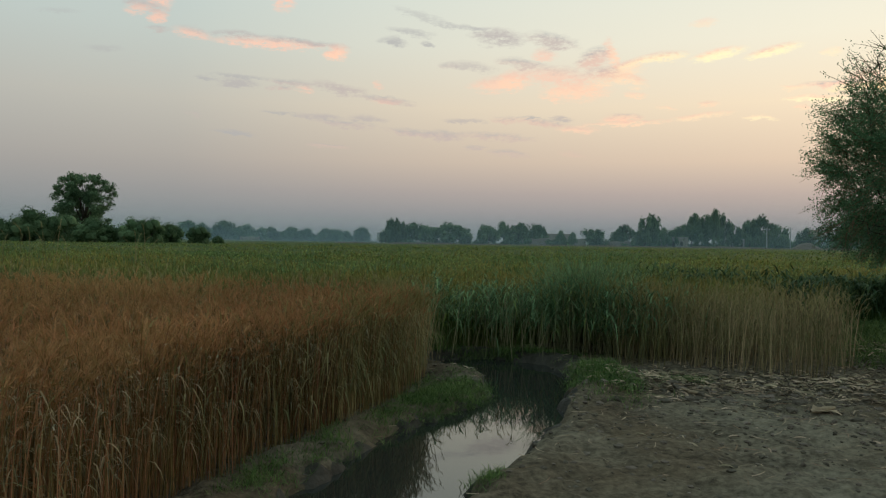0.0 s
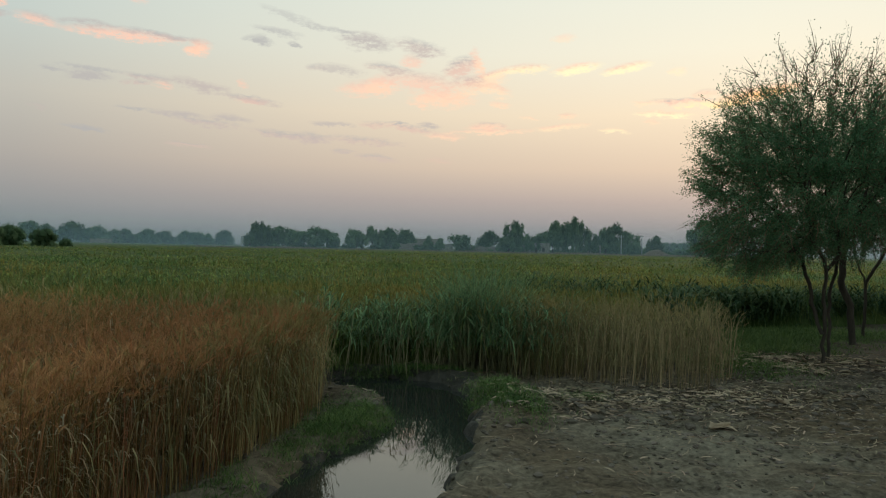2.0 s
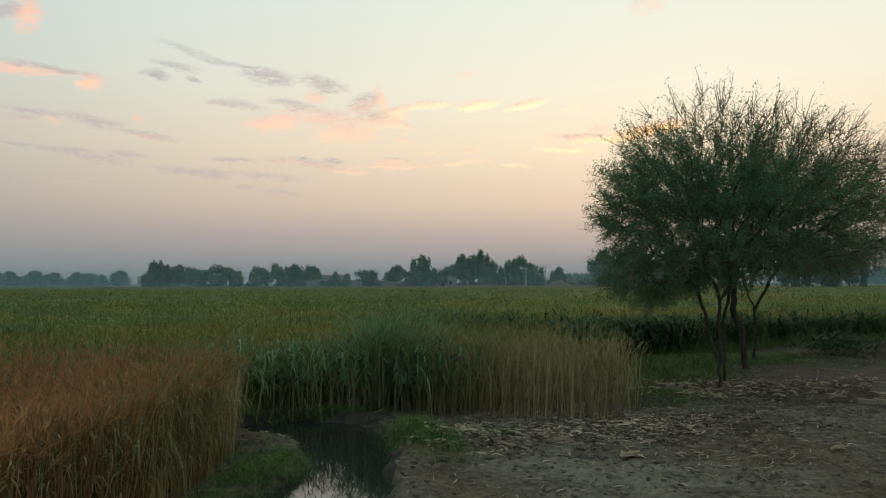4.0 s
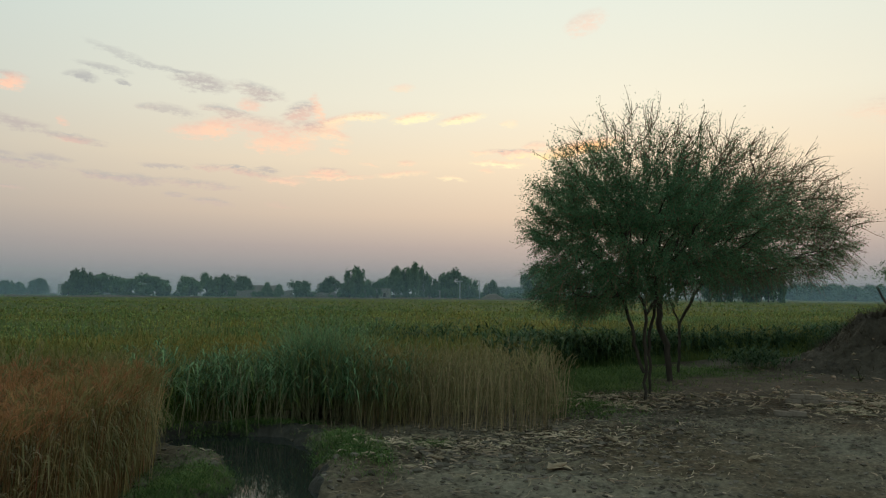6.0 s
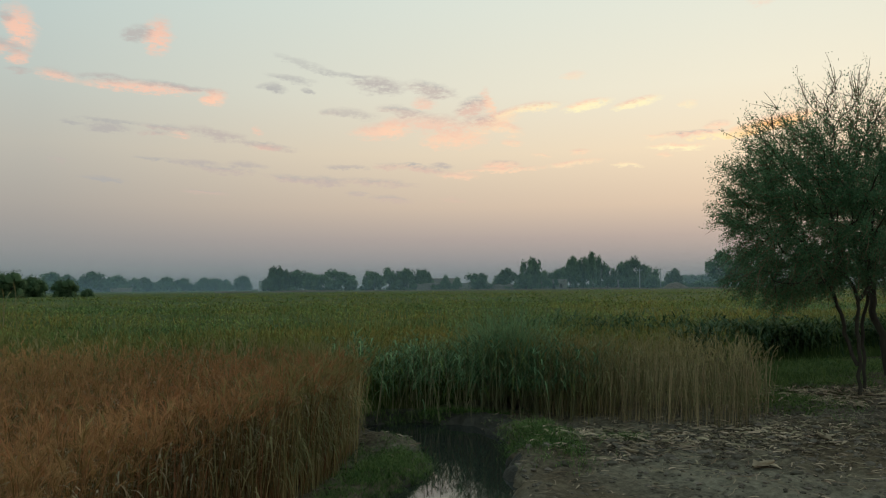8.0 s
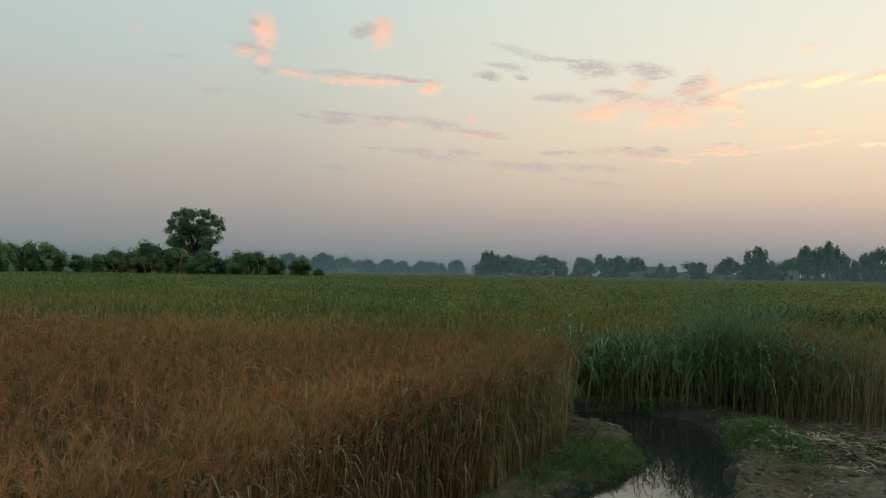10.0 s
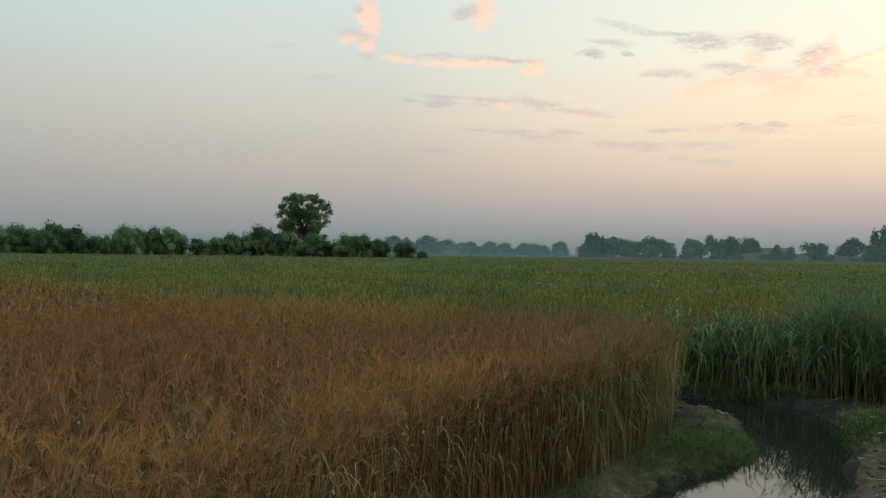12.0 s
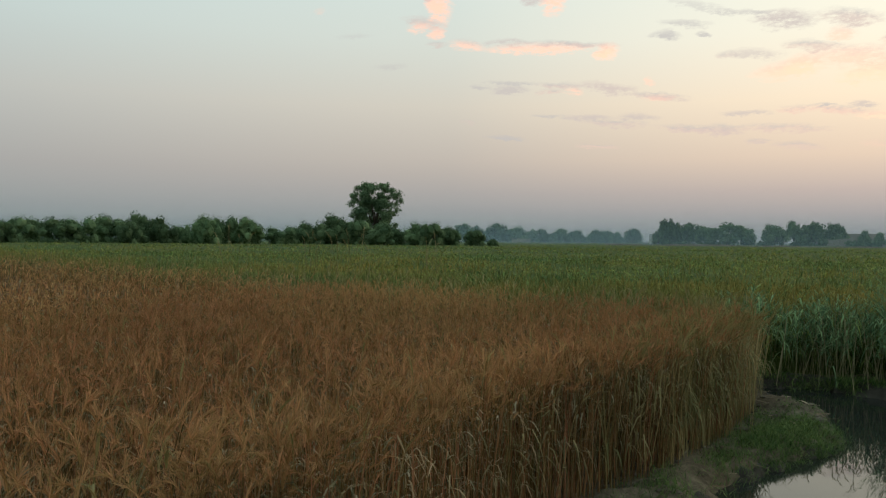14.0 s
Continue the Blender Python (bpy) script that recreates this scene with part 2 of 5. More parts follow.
# ---- materials ----
def material(name, dark, light, rough=0.85, scale=8.0, bump=0.3, island=0.25, through_light=0.0, stretch=(1, 1, 1), coarse=0.6, spec=0.12, wash=None, each=0.0):
    """Two colours mixed by a fine and a coarse noise, value jittered piece by piece, with relief."""
    m = bpy.data.materials.new(name)
    m.use_nodes = True
    n, l = m.node_tree.nodes, m.node_tree.links
    b = n["Principled BSDF"]
    b.inputs["Roughness"].default_value = rough
    b.inputs["Specular IOR Level"].default_value = spec
    co = n.new("ShaderNodeTexCoord")
    mp = n.new("ShaderNodeMapping")
    mp.inputs["Scale"].default_value = stretch
    l.new(co.outputs["Object"], mp.inputs[0])
    fine, wide = n.new("ShaderNodeTexNoise"), n.new("ShaderNodeTexNoise")
    for t, s, d in ((fine, scale, 6.0), (wide, scale * 0.13, 3.0)):
        t.inputs["Scale"].default_value, t.inputs["Detail"].default_value = s, d
        l.new(mp.outputs[0], t.inputs["Vector"])
    fine.inputs["Roughness"].default_value = 0.68
    add = n.new("ShaderNodeMath")
    add.operation = "MULTIPLY_ADD"
    add.inputs[1].default_value = coarse
    l.new(wide.outputs[0], add.inputs[0])
    sc = n.new("ShaderNodeMath")
    sc.operation = "MULTIPLY"
    sc.inputs[1].default_value = 1 - coarse
    l.new(fine.outputs[0], sc.inputs[0])
    l.new(sc.outputs[0], add.inputs[2])
    ramp = n.new("ShaderNodeValToRGB")
    e = ramp.color_ramp.elements
    e[0].position, e[0].color, e[1].position, e[1].color = 0.36, (*dark, 1), 0.64, (*light, 1)
    l.new(add.outputs[0], ramp.inputs[0])
    col = ramp.outputs[0]
    if island:
        g = n.new("ShaderNodeNewGeometry")
        mr = n.new("ShaderNodeMapRange")
        mr.inputs["To Min"].default_value, mr.inputs["To Max"].default_value = 1 - island, 1 + island
        l.new(g.outputs["Random Per Island"], mr.inputs[0])
        hs = n.new("ShaderNodeHueSaturation")
        l.new(mr.outputs[0], hs.inputs["Value"])
        hue = n.new("ShaderNodeMapRange")
        hue.inputs["To Min"].default_value, hue.inputs["To Max"].default_value = 0.5 + island * 0.05, 0.5 - island * 0.05
        l.new(g.outputs["Random Per Island"], hue.inputs[0])
        l.new(hue.outputs[0], hs.inputs["Hue"])
        l.new(col, hs.inputs["Color"])
        col = hs.outputs[0]
    if wash:
        far, tint, mul = n.new("ShaderNodeTexNoise"), n.new("ShaderNodeValToRGB"), n.new("ShaderNodeMix")
        far.inputs["Scale"].default_value, far.inputs["Detail"].default_value = wash[2], 4.0
        l.new(co.outputs["Object"], far.inputs["Vector"])
        w = tint.color_ramp.elements
        w[0].position, w[0].color, w[1].position, w[1].color = 0.38, (*wash[0], 1), 0.62, (*wash[1], 1)
        l.new(far.outputs[0], tint.inputs[0])
        mul.data_type, mul.blend_type = "RGBA", "MULTIPLY"
        mul.inputs[0].default_value = 1.0
        l.new(col, mul.inputs[6])
        l.new(tint.outputs[0], mul.inputs[7])
        col = mul.outputs[2]
    if each:
        ob, lo, own = n.new("ShaderNodeObjectInfo"), n.new("ShaderNodeMapRange"), n.new("ShaderNodeHueSaturation")
        lo.inputs["To Min"].default_value, lo.inputs["To Max"].default_value = 1 - each, 1 + each
        l.new(ob.outputs["Random"], lo.inputs[0])
        l.new(lo.outputs[0], own.inputs["Value"])
        l.new(col, own.inputs["Color"])
        col = own.outputs[0]
    l.new(col, b.inputs["Base Color"])
    if bump:
        bp = n.new("ShaderNodeBump")
        bp.inputs["Strength"].default_value, bp.inputs["Distance"].default_value = min(bump, 1.0), 0.5 / scale
        l.new(add.outputs[0], bp.inputs["Height"])
        l.new(bp.outputs[0], b.inputs["Normal"])
    if through_light:
        tr = n.new("ShaderNodeBsdfTranslucent")
        l.new(col, tr.inputs[0])
        mx = n.new("ShaderNodeMixShader")
        mx.inputs[0].default_value = through_light
        l.new(b.outputs[0], mx.inputs[1])
        l.new(tr.outputs[0], mx.inputs[2])
        l.new(mx.outputs[0], n["Material Output"].inputs[0])
    return m


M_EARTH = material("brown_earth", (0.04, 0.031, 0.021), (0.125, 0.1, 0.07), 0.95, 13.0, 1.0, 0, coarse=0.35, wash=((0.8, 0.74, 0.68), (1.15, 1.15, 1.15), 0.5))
M_SOIL = material("dry_soil", (0.053, 0.043, 0.029), (0.222, 0.189, 0.132), 0.95, 17.0, 1.0, 0, coarse=0.35, wash=((0.76, 0.66, 0.57), (1.16, 1.16, 1.15), 0.5))
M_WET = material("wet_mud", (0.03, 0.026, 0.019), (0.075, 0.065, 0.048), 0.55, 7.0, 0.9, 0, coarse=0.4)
M_HUSKY = material("dead_brush", (0.035, 0.027, 0.019), (0.115, 0.088, 0.06), 0.9, 8.0, 0, 0.4)
M_HEAP = material("heaped_earth", (0.035, 0.028, 0.02), (0.105, 0.085, 0.06), 0.95, 6.0, 1.0, 0, coarse=0.4)
M_CHIP = material("dry_chip", (0.17, 0.115, 0.065), (0.40, 0.30, 0.19), 0.8, 12.0, 0.2, 0.5)
M_CLOD = material("soil_clod", (0.07, 0.055, 0.04), (0.20, 0.165, 0.125), 0.95, 25.0, 0.6, 0.3)
M_HUSK = material("dry_husk", (0.14, 0.10, 0.06), (0.48, 0.37, 0.235), 0.8, 12.0, 0.2, 0.45)
M_RIPE_STEM = material("ripe_straw", (0.12, 0.06, 0.021), (0.32, 0.178, 0.07), 0.8, 6.0, 0, 0.6)
M_RIPE_EAR = material("ripe_ear", (0.29, 0.15, 0.066), (0.495, 0.29, 0.13), 0.85, 2.0, 0, 0.4, 0.25, wash=((1.05, 0.92, 0.9), (1.05, 1.1, 1.0), 0.35))
M_GOLD_EAR = material("golden_ear", (0.38, 0.22, 0.085), (0.62, 0.41, 0.19), 0.85, 2.0, 0, 0.4, 0.25)
M_RIPE_LEAF = material("withered_leaf", (0.12, 0.09, 0.04), (0.34, 0.265, 0.14), 0.8, 6.0, 0, 0.6, 0.2)
M_MIX_EAR = material("half_ripe_ear", (0.21, 0.18, 0.068), (0.40, 0.31, 0.125), 0.85, 2.0, 0, 0.35, 0.3)
M_MIX_STEM = material("half_ripe_stem", (0.17, 0.145, 0.055), (0.41, 0.31, 0.135), 0.8, 5.0, 0, 0.4, 0.2)
M_MIX_LEAF = material("half_ripe_leaf", (0.15, 0.155, 0.06), (0.34, 0.285, 0.135), 0.75, 5.0, 0, 0.4, 0.3)
M_PALE_EAR = material("pale_ear", (0.22, 0.19, 0.085), (0.40, 0.34, 0.165), 0.85, 2.0, 0, 0.3, 0.3)
M_PALE_STEM = material("pale_straw", (0.135, 0.105, 0.05), (0.41, 0.32, 0.165), 0.8, 5.0, 0, 0.55)
FIELD_WASH = ((0.82, 1.0, 0.95), (1.28, 1.06, 0.8), 0.11)
M_GREEN_EAR = material("green_ear", (0.13, 0.145, 0.048), (0.265, 0.23, 0.084), 0.85, 0.9, 0, 0.45, 0.3, wash=FIELD_WASH)
M_GREEN_STEM = material("green_stem", (0.085, 0.14, 0.05), (0.19, 0.24, 0.09), 0.75, 5.0, 0, 0.35, 0.25)
M_GREEN_LEAF = material("green_leaf", (0.09, 0.152, 0.046), (0.23, 0.272, 0.088), 0.8, 3.0, 0, 0.5, 0.3, wash=FIELD_WASH)
M_REED_LEAF = material("reed_leaf", (0.095, 0.185, 0.088), (0.22, 0.33, 0.15), 0.75, 5.0, 0, 0.5, 0.25)
M_REED_STEM = material("reed_stem", (0.11, 0.115, 0.052), (0.32, 0.275, 0.15), 0.7, 5.0, 0, 0.5)
M_DRY = material("bleached_blade", (0.26, 0.215, 0.12), (0.45, 0.39, 0.25), 0.7, 6.0, 0, 0.4, 0.25)
M_RIM = material("dark_rim_leaf", (0.03, 0.065, 0.03), (0.075, 0.125, 0.05), 0.7, 4.0, 0, 0.4, 0.2)
M_GRASS = material("bank_grass", (0.06, 0.115, 0.03), (0.15, 0.215, 0.065), 0.7, 5.0, 0, 0.5, 0.3)
M_CANOPY = material("crop_mass", (0.03, 0.055, 0.015), (0.10, 0.125, 0.036), 0.95, 2.6, 1.0, 0, coarse=0.5, wash=FIELD_WASH)
M_BARK = material("rough_bark", (0.032, 0.027, 0.021), (0.10, 0.083, 0.064), 0.9, 22.0, 0.8, 0, stretch=(1, 1, 0.25))
M_TWIG = material("thorn_twig", (0.12, 0.075, 0.045), (0.27, 0.175, 0.105), 0.85, 10.0, 0, 0.3)
M_ACACIA = material("small_leaflet", (0.075, 0.165, 0.08), (0.16, 0.28, 0.135), 0.65, 1.5, 0, 0.4, 0.5)
M_TREE = material("far_leaf", (0.06, 0.115, 0.055), (0.17, 0.235, 0.11), 0.9, 1.2, 0, 0.35, 0.2, each=0.3)
M_BROAD = material("broad_tree_leaf", (0.085, 0.15, 0.08), (0.19, 0.27, 0.14), 0.9, 1.2, 0, 0.35, 0.25)
M_MUD = material("mud_wall", (0.24, 0.20, 0.16), (0.38, 0.33, 0.27), 0.95, 1.2, 0.4, 0.1)
M_LIME = material("white_lime_wall", (0.42, 0.41, 0.39), (0.6, 0.59, 0.56), 0.9, 1.0, 0.2, 0.1)
M_BRICK = material("fired_brick", (0.15, 0.115, 0.085), (0.30, 0.245, 0.19), 0.9, 18.0, 0.5, 0.3)
M_CONC = material("pole_concrete", (0.30, 0.29, 0.27), (0.45, 0.43, 0.40), 0.9, 6.0, 0.3, 0)

M_WATER = bpy.data.materials.new("still_muddy_water")
M_WATER.use_nodes = True
_n, _l = M_WATER.node_tree.nodes, M_WATER.node_tree.links
_b = _n["Principled BSDF"]
_b.inputs["Base Color"].default_value = (0.024, 0.027, 0.022, 1)
_b.inputs["Roughness"].default_value, _b.inputs["IOR"].default_value, _b.inputs["Specular IOR Level"].default_value = 0.02, 1.6, 0.5
_t, _c = _n.new("ShaderNodeTexNoise"), _n.new("ShaderNodeTexCoord")
_t.inputs["Scale"].default_value, _t.inputs["Detail"].default_value = 7.0, 2.0
_l.new(_c.outputs["Object"], _t.inputs["Vector"])
_p = _n.new("ShaderNodeBump")
_p.inputs["Strength"].default_value, _p.inputs["Distance"].default_value = 0.035, 0.01
_l.new(_t.outputs[0], _p.inputs["Height"])
_l.new(_p.outputs[0], _b.inputs["Normal"])


# ---- building blocks ----
rng = np.random.default_rng(7)


def np_mesh(name, verts, tris, mats, index=None, smooth=False):
    """One mesh from arrays of corners and triangles."""
    me = bpy.data.meshes.new(name)
    verts, tris = np.asarray(verts, np.float32), np.asarray(tris, np.int32)
    me.vertices.add(len(verts))
    me.vertices.foreach_set("co", verts.ravel())
    me.loops.add(tris.size)
    me.loops.foreach_set("vertex_index", tris.ravel())
    me.polygons.add(len(tris))
    me.polygons.foreach_set("loop_start", np.arange(0, tris.size, 3, dtype=np.int32))
    for m in mats:
        me.materials.append(m)
    if index is not None:
        me.polygons.foreach_set("material_index", np.asarray(index, np.int32))
    me.polygons.foreach_set("use_smooth", np.full(len(tris), smooth))
    me.update()
    me.validate()
    return me


def part(name, bm, mat, parent=None, label="", smooth=False):
    me = bpy.data.meshes.new(name)
    bm.to_mesh(me)
    bm.free()
    me.materials.append(mat)
    if smooth:
        me.polygons.foreach_set("use_smooth", np.full(len(me.polygons), True))
    ob = new(name, me)
    if parent:
        ob.parent = parent
    return tagged(ob, label)


def ribbon(points, widths, across):
    """A flat strip along the points."""
    p, w = np.asarray(points, float), np.asarray(widths, float)[:, None]
    a = np.asarray(across, float)
    v = np.empty((2 * len(p), 3))
    v[0::2], v[1::2] = p - a * w / 2, p + a * w / 2
    f = []
    for i in range(len(p) - 1):
        f += [(2 * i, 2 * i + 1, 2 * i + 3), (2 * i, 2 * i + 3, 2 * i + 2)]
    return v, np.array(f)


class Template:
    def __init__(self):
        self.v, self.f, self.m, self.n = [], [], [], 0

    def add(self, vf, mat):
        v, f = vf
        self.v.append(v)
        self.f.append(np.asarray(f) + self.n)
        self.m.append(np.full(len(f), mat))
        self.n += len(v)

    def done(self):
        return np.concatenate(self.v), np.concatenate(self.f), np.concatenate(self.m)


def turned(a):
    return np.array([math.cos(a), math.sin(a), 0.0])


def arched_leaf(base, heading, length, width, rise, droop, steps=3):
    """A blade that rises and falls over."""
    s = np.linspace(0, 1, steps + 1)
    d = turned(heading)
    pts = base + np.outer(s * length * 0.75, d) + np.outer(length * (rise * s - droop * s * s), (0, 0, 1))
    w = width * np.clip(1.0 - s**2 * 0.95, 0.05, 1)
    return ribbon(pts, w, turned(heading + math.pi / 2))


def cereal(r, tall, thick=0.005, leaves=3, awns=6, ear=0.085, leaf_len=0.24, leaf_w=0.012, lean=0.1, awn=0.09):
    """One stalk of wheat or barley: stem, arched blades, bearded ear. Slots: 0 stem, 1 ear, 2 leaf."""
    t = Template()
    h, a = tall * r.uniform(0.9, 1.06), r.uniform(0, 2 * math.pi)
    b = turned(a) * lean * h * r.uniform(0.3, 1.0)
    top = np.array([b[0], b[1], h])
    t.add(ribbon([(0, 0, 0), top * (0.4, 0.4, 0.55), top], [thick, thick, thick * 0.7], turned(r.uniform(0, 3.14))), 0)
    nod = turned(a + r.uniform(-0.6, 0.6)) * r.uniform(0.1, 0.9)
    d = np.array([nod[0], nod[1], 1.0])
    d /= np.linalg.norm(d)
    tip = top + d * ear
    for k in (0, math.pi / 2):
        t.add(ribbon([top, top + d * ear * 0.4, tip], [thick * 0.8, ear * 0.115, ear * 0.04], turned(a + k)), 1)
    for k in range(awns):
        s = top + d * ear * r.uniform(0.15, 0.9)
        w = d + r.normal(0, 0.26, 3)
        w /= np.linalg.norm(w)
        e = s + w * awn * r.uniform(0.7, 1.2)
        x = turned(r.uniform(0, 6.28)) * 0.0011
        t.add((np.array([s - x, s + x, e]), np.array([(0, 1, 2)])), 1)
    for k in range(leaves):
        z = r.uniform(0.25, 0.85)
        t.add(arched_leaf(np.array([top[0] * z * z, top[1] * z * z, h * z]), r.uniform(0, 6.28), leaf_len * r.uniform(0.7, 1.2), leaf_w * r.uniform(0.7, 1.2),
                          r.uniform(0.4, 0.9), r.uniform(0.5, 1.6)), 2)
    return t.done()


def bearded(r, tall, thick=0.0042, awns=16, ear=0.072, awn=0.07, leaves=2, leaf_len=0.15, leaf_w=0.008, nod=1.0):
    """A ripe stalk whose neck bends over with the weight of the bearded ear. Slots: 0 stem, 1 ear, 2 leaf."""
    t = Template()
    h, a = tall * r.uniform(0.86, 1.08), r.uniform(0, 2 * math.pi)
    d = turned(a)
    lean = r.uniform(0.0, 0.10)
    sag = r.uniform(0.2, 1.0) * nod
    neck = [np.array([0, 0, 0.0]), d * lean * 0.3 * h + (0, 0, 0.5 * h), d * lean * 0.8 * h + (0, 0, 0.9 * h), d * (lean * h + 0.03 * sag) + (0, 0, h)]
    t.add(ribbon(neck, [thick, thick, thick * 0.8, thick * 0.55], turned(r.uniform(0, 3.14))), 0)
    pts, way = [neck[-1]], np.array([0, 0, 1.0]) + d * sag
    for k in range(3):
        way = way / np.linalg.norm(way)
        pts.append(pts[-1] + way * ear / 3)
        way = way + d * 0.35 * sag - np.array([0, 0, 0.42]) * sag
    for k in (0, math.pi / 2):
        t.add(ribbon(pts, [ear * 0.05, ear * 0.105, ear * 0.09, ear * 0.03], turned(a + math.pi / 2 + k) if k == 0 else np.cross(turned(a + math.pi / 2), way / np.linalg.norm(way))), 1)
    for k in range(awns):
        f = r.uniform(0.1, 2.99)
        i = int(f)
        b = pts[i] + (pts[i + 1] - pts[i]) * (f - i)
        w = (pts[i + 1] - pts[i]) / (ear / 3) + r.normal(0, 0.3, 3)
        x = turned(r.uniform(0, 6.28)) * 0.0014
        t.add((np.array([b - x, b + x, b + w / np.linalg.norm(w) * awn * r.uniform(0.6, 1.2)]), np.array([(0, 1, 2)])), 1)
    for k in range(leaves):
        z = r.uniform(0.3, 0.95)
        t.add(arched_leaf(np.array([d[0] * lean * z * z * h, d[1] * lean * z * z * h, h * z]), r.uniform(0, 6.28), leaf_len * r.uniform(0.6, 1.3), leaf_w * r.uniform(0.6, 1.4), r.uniform(0.2, 0.8), r.uniform(0.6, 1.7)), 2)
    return t.done()


def leafy_stalk(r, tall, leaves=7, leaf_len=0.5, leaf_w=0.022, thick=0.009, bare=0.3):
    """A tall green stalk with long blades. Slots: 0 stem, 1 leaf."""
    t = Template()
    h = tall * r.uniform(0.85, 1.08)
    b = r.normal(0, 0.05, 2)
    top = np.array([b[0], b[1], h])
    t.add(ribbon([(0, 0, 0), top * 0.5, top], [thick, thick, thick * 0.5], turned(r.uniform(0, 3.14))), 0)
    for k in range(leaves):
        z = r.uniform(bare, 1.0)
        t.add(arched_leaf(top * z, r.uniform(0, 6.28), leaf_len * r.uniform(0.6, 1.1), leaf_w * r.uniform(0.7, 1.2), r.uniform(0.5, 1.0), r.uniform(0.4, 1.5), 4), 1)
    return t.done()


def tuft(r, blades, tall, width, spread):
    """A bunch of blades. Slot 0."""
    t = Template()
    for k in range(blades):
        base = np.append(r.normal(0, spread, 2), 0.0)
        t.add(arched_leaf(base, r.uniform(0, 6.28), tall * r.uniform(0.6, 1.2), width, r.uniform(0.7, 1.1), r.uniform(0.1, 0.7), 2), 0)
    return t.done()


def scatter(name, pts, templates, mats, low=0.9, high=1.1, tilt=0.06, wind=(0.0, 0.0)):
    """Copies of the templates at the points, joined into one mesh."""
    vs, fs, ms, base = [], [], [], 0
    which = rng.integers(0, len(templates), len(pts))
    for k, (v, f, m) in enumerate(templates):
        p = pts[which == k]
        if not len(p):
            continue
        a, s = rng.uniform(0, 2 * np.pi, len(p)), rng.uniform(low, high, len(p))
        c, sn = np.cos(a) * s, np.sin(a) * s
        x = v[None, :, 0] * c[:, None] - v[None, :, 1] * sn[:, None]
        y = v[None, :, 0] * sn[:, None] + v[None, :, 1] * c[:, None]
        z = v[None, :, 2] * s[:, None]
        lx, ly = rng.normal(wind[0], tilt, len(p)), rng.normal(wind[1], tilt, len(p))
        out = np.stack([x + z * lx[:, None] + p[:, :1], y + z * ly[:, None] + p[:, 1:2], z + p[:, 2:3]], -1)
        vs.append(out.reshape(-1, 3))
        fs.append((f[None] + (np.arange(len(p)) * len(v))[:, None, None] + base).reshape(-1, 3))
        ms.append(np.tile(m, len(p)))
        base += len(p) * len(v)
    return new(name, np_mesh(name, np.concatenate(vs), np.concatenate(fs), mats, np.concatenate(ms)))


def inside(pts, poly):
    """Which points lie in the polygon."""
    x, y, hit = pts[:, 0], pts[:, 1], np.zeros(len(pts), bool)
    for (x0, y0), (x1, y1) in zip(poly, poly[1:] + poly[:1]):
        if y0 != y1:
            hit ^= ((y0 > y) != (y1 > y)) & (x < (x1 - x0) * (y - y0) / (y1 - y0) + x0)
    return hit


def sown(poly, per_m2, near=None):
    """Random points in a polygon; near(x, y) gives the share that is kept."""
    lo, hi = np.min(poly, 0), np.max(poly, 0)
    n = int(per_m2 * (hi[0] - lo[0]) * (hi[1] - lo[1]))
    p = rng.uniform(lo, hi, (n, 2))
    p = p[inside(p, poly)]
    if near is not None:
        p = p[rng.random(len(p)) < near(p[:, 0], p[:, 1])]
    return p


def wave(x, y, s, k=0):
    """Smooth pseudo-noise, about -1 to 1."""
    return (np.sin(x * 1.3 / s + 1.7 * np.sin(y * 0.9 / s + k) + k) + np.sin(y * 1.1 / s + 1.9 * np.sin(x * 0.7 / s + 2 * k) + 2.3 * k) + np.sin((x + y) * 2.1 / s + 3 * k)) / 3


# ---- ground, ditch and water ----
DITCH = [(-1.5, -6.0, 0.45), (-1.35, 0.0, 0.45), (-1.1, 1.8, 0.45), (-0.82, 3.1, 0.45), (-0.36, 4.6, 0.46), (-0.1, 5.24, 0.48), (0.15, 5.8, 0.5), (0.48, 6.45, 0.46), (0.8, 7.3, 0.33),
         (0.93, 8.2, 0.45), (0.8, 8.8, 0.57), (0.62, 9.15, 0.6), (0.42, 9.4, 0.5)]
HEAP = (15.95, 12.85)


def ditch_gap(x, y):
    """Metres outside the ditch's water line; negative in it."""
    best = np.full(np.shape(x), 1e9)
    for (x0, y0, w0), (x1, y1, w1) in zip(DITCH, DITCH[1:]):
        dx, dy = x1 - x0, y1 - y0
        u = np.clip(((x - x0) * dx + (y - y0) * dy) / (dx * dx + dy * dy), 0, 1)
        best = np.minimum(best, np.hypot(x - x0 - u * dx, y - y0 - u * dy) - (w0 + (w1 - w0) * u))
    return best


def lattice(x, y, size, seed):
    """Value noise on a square lattice, 0 to 1."""
    u, v = np.asarray(x) / size, np.asarray(y) / size
    i, j = np.floor(u), np.floor(v)
    fu, fv = u - i, v - j
    fu, fv = fu * fu * (3 - 2 * fu), fv * fv * (3 - 2 * fv)

    def at(a, b):
        h = np.sin(a * 127.1 + b * 311.7 + seed * 74.7) * 43758.5453
        return h - np.floor(h)
    return (at(i, j) * (1 - fu) + at(i + 1, j) * fu) * (1 - fv) + (at(i, j + 1) * (1 - fu) + at(i + 1, j + 1) * fu) * fv


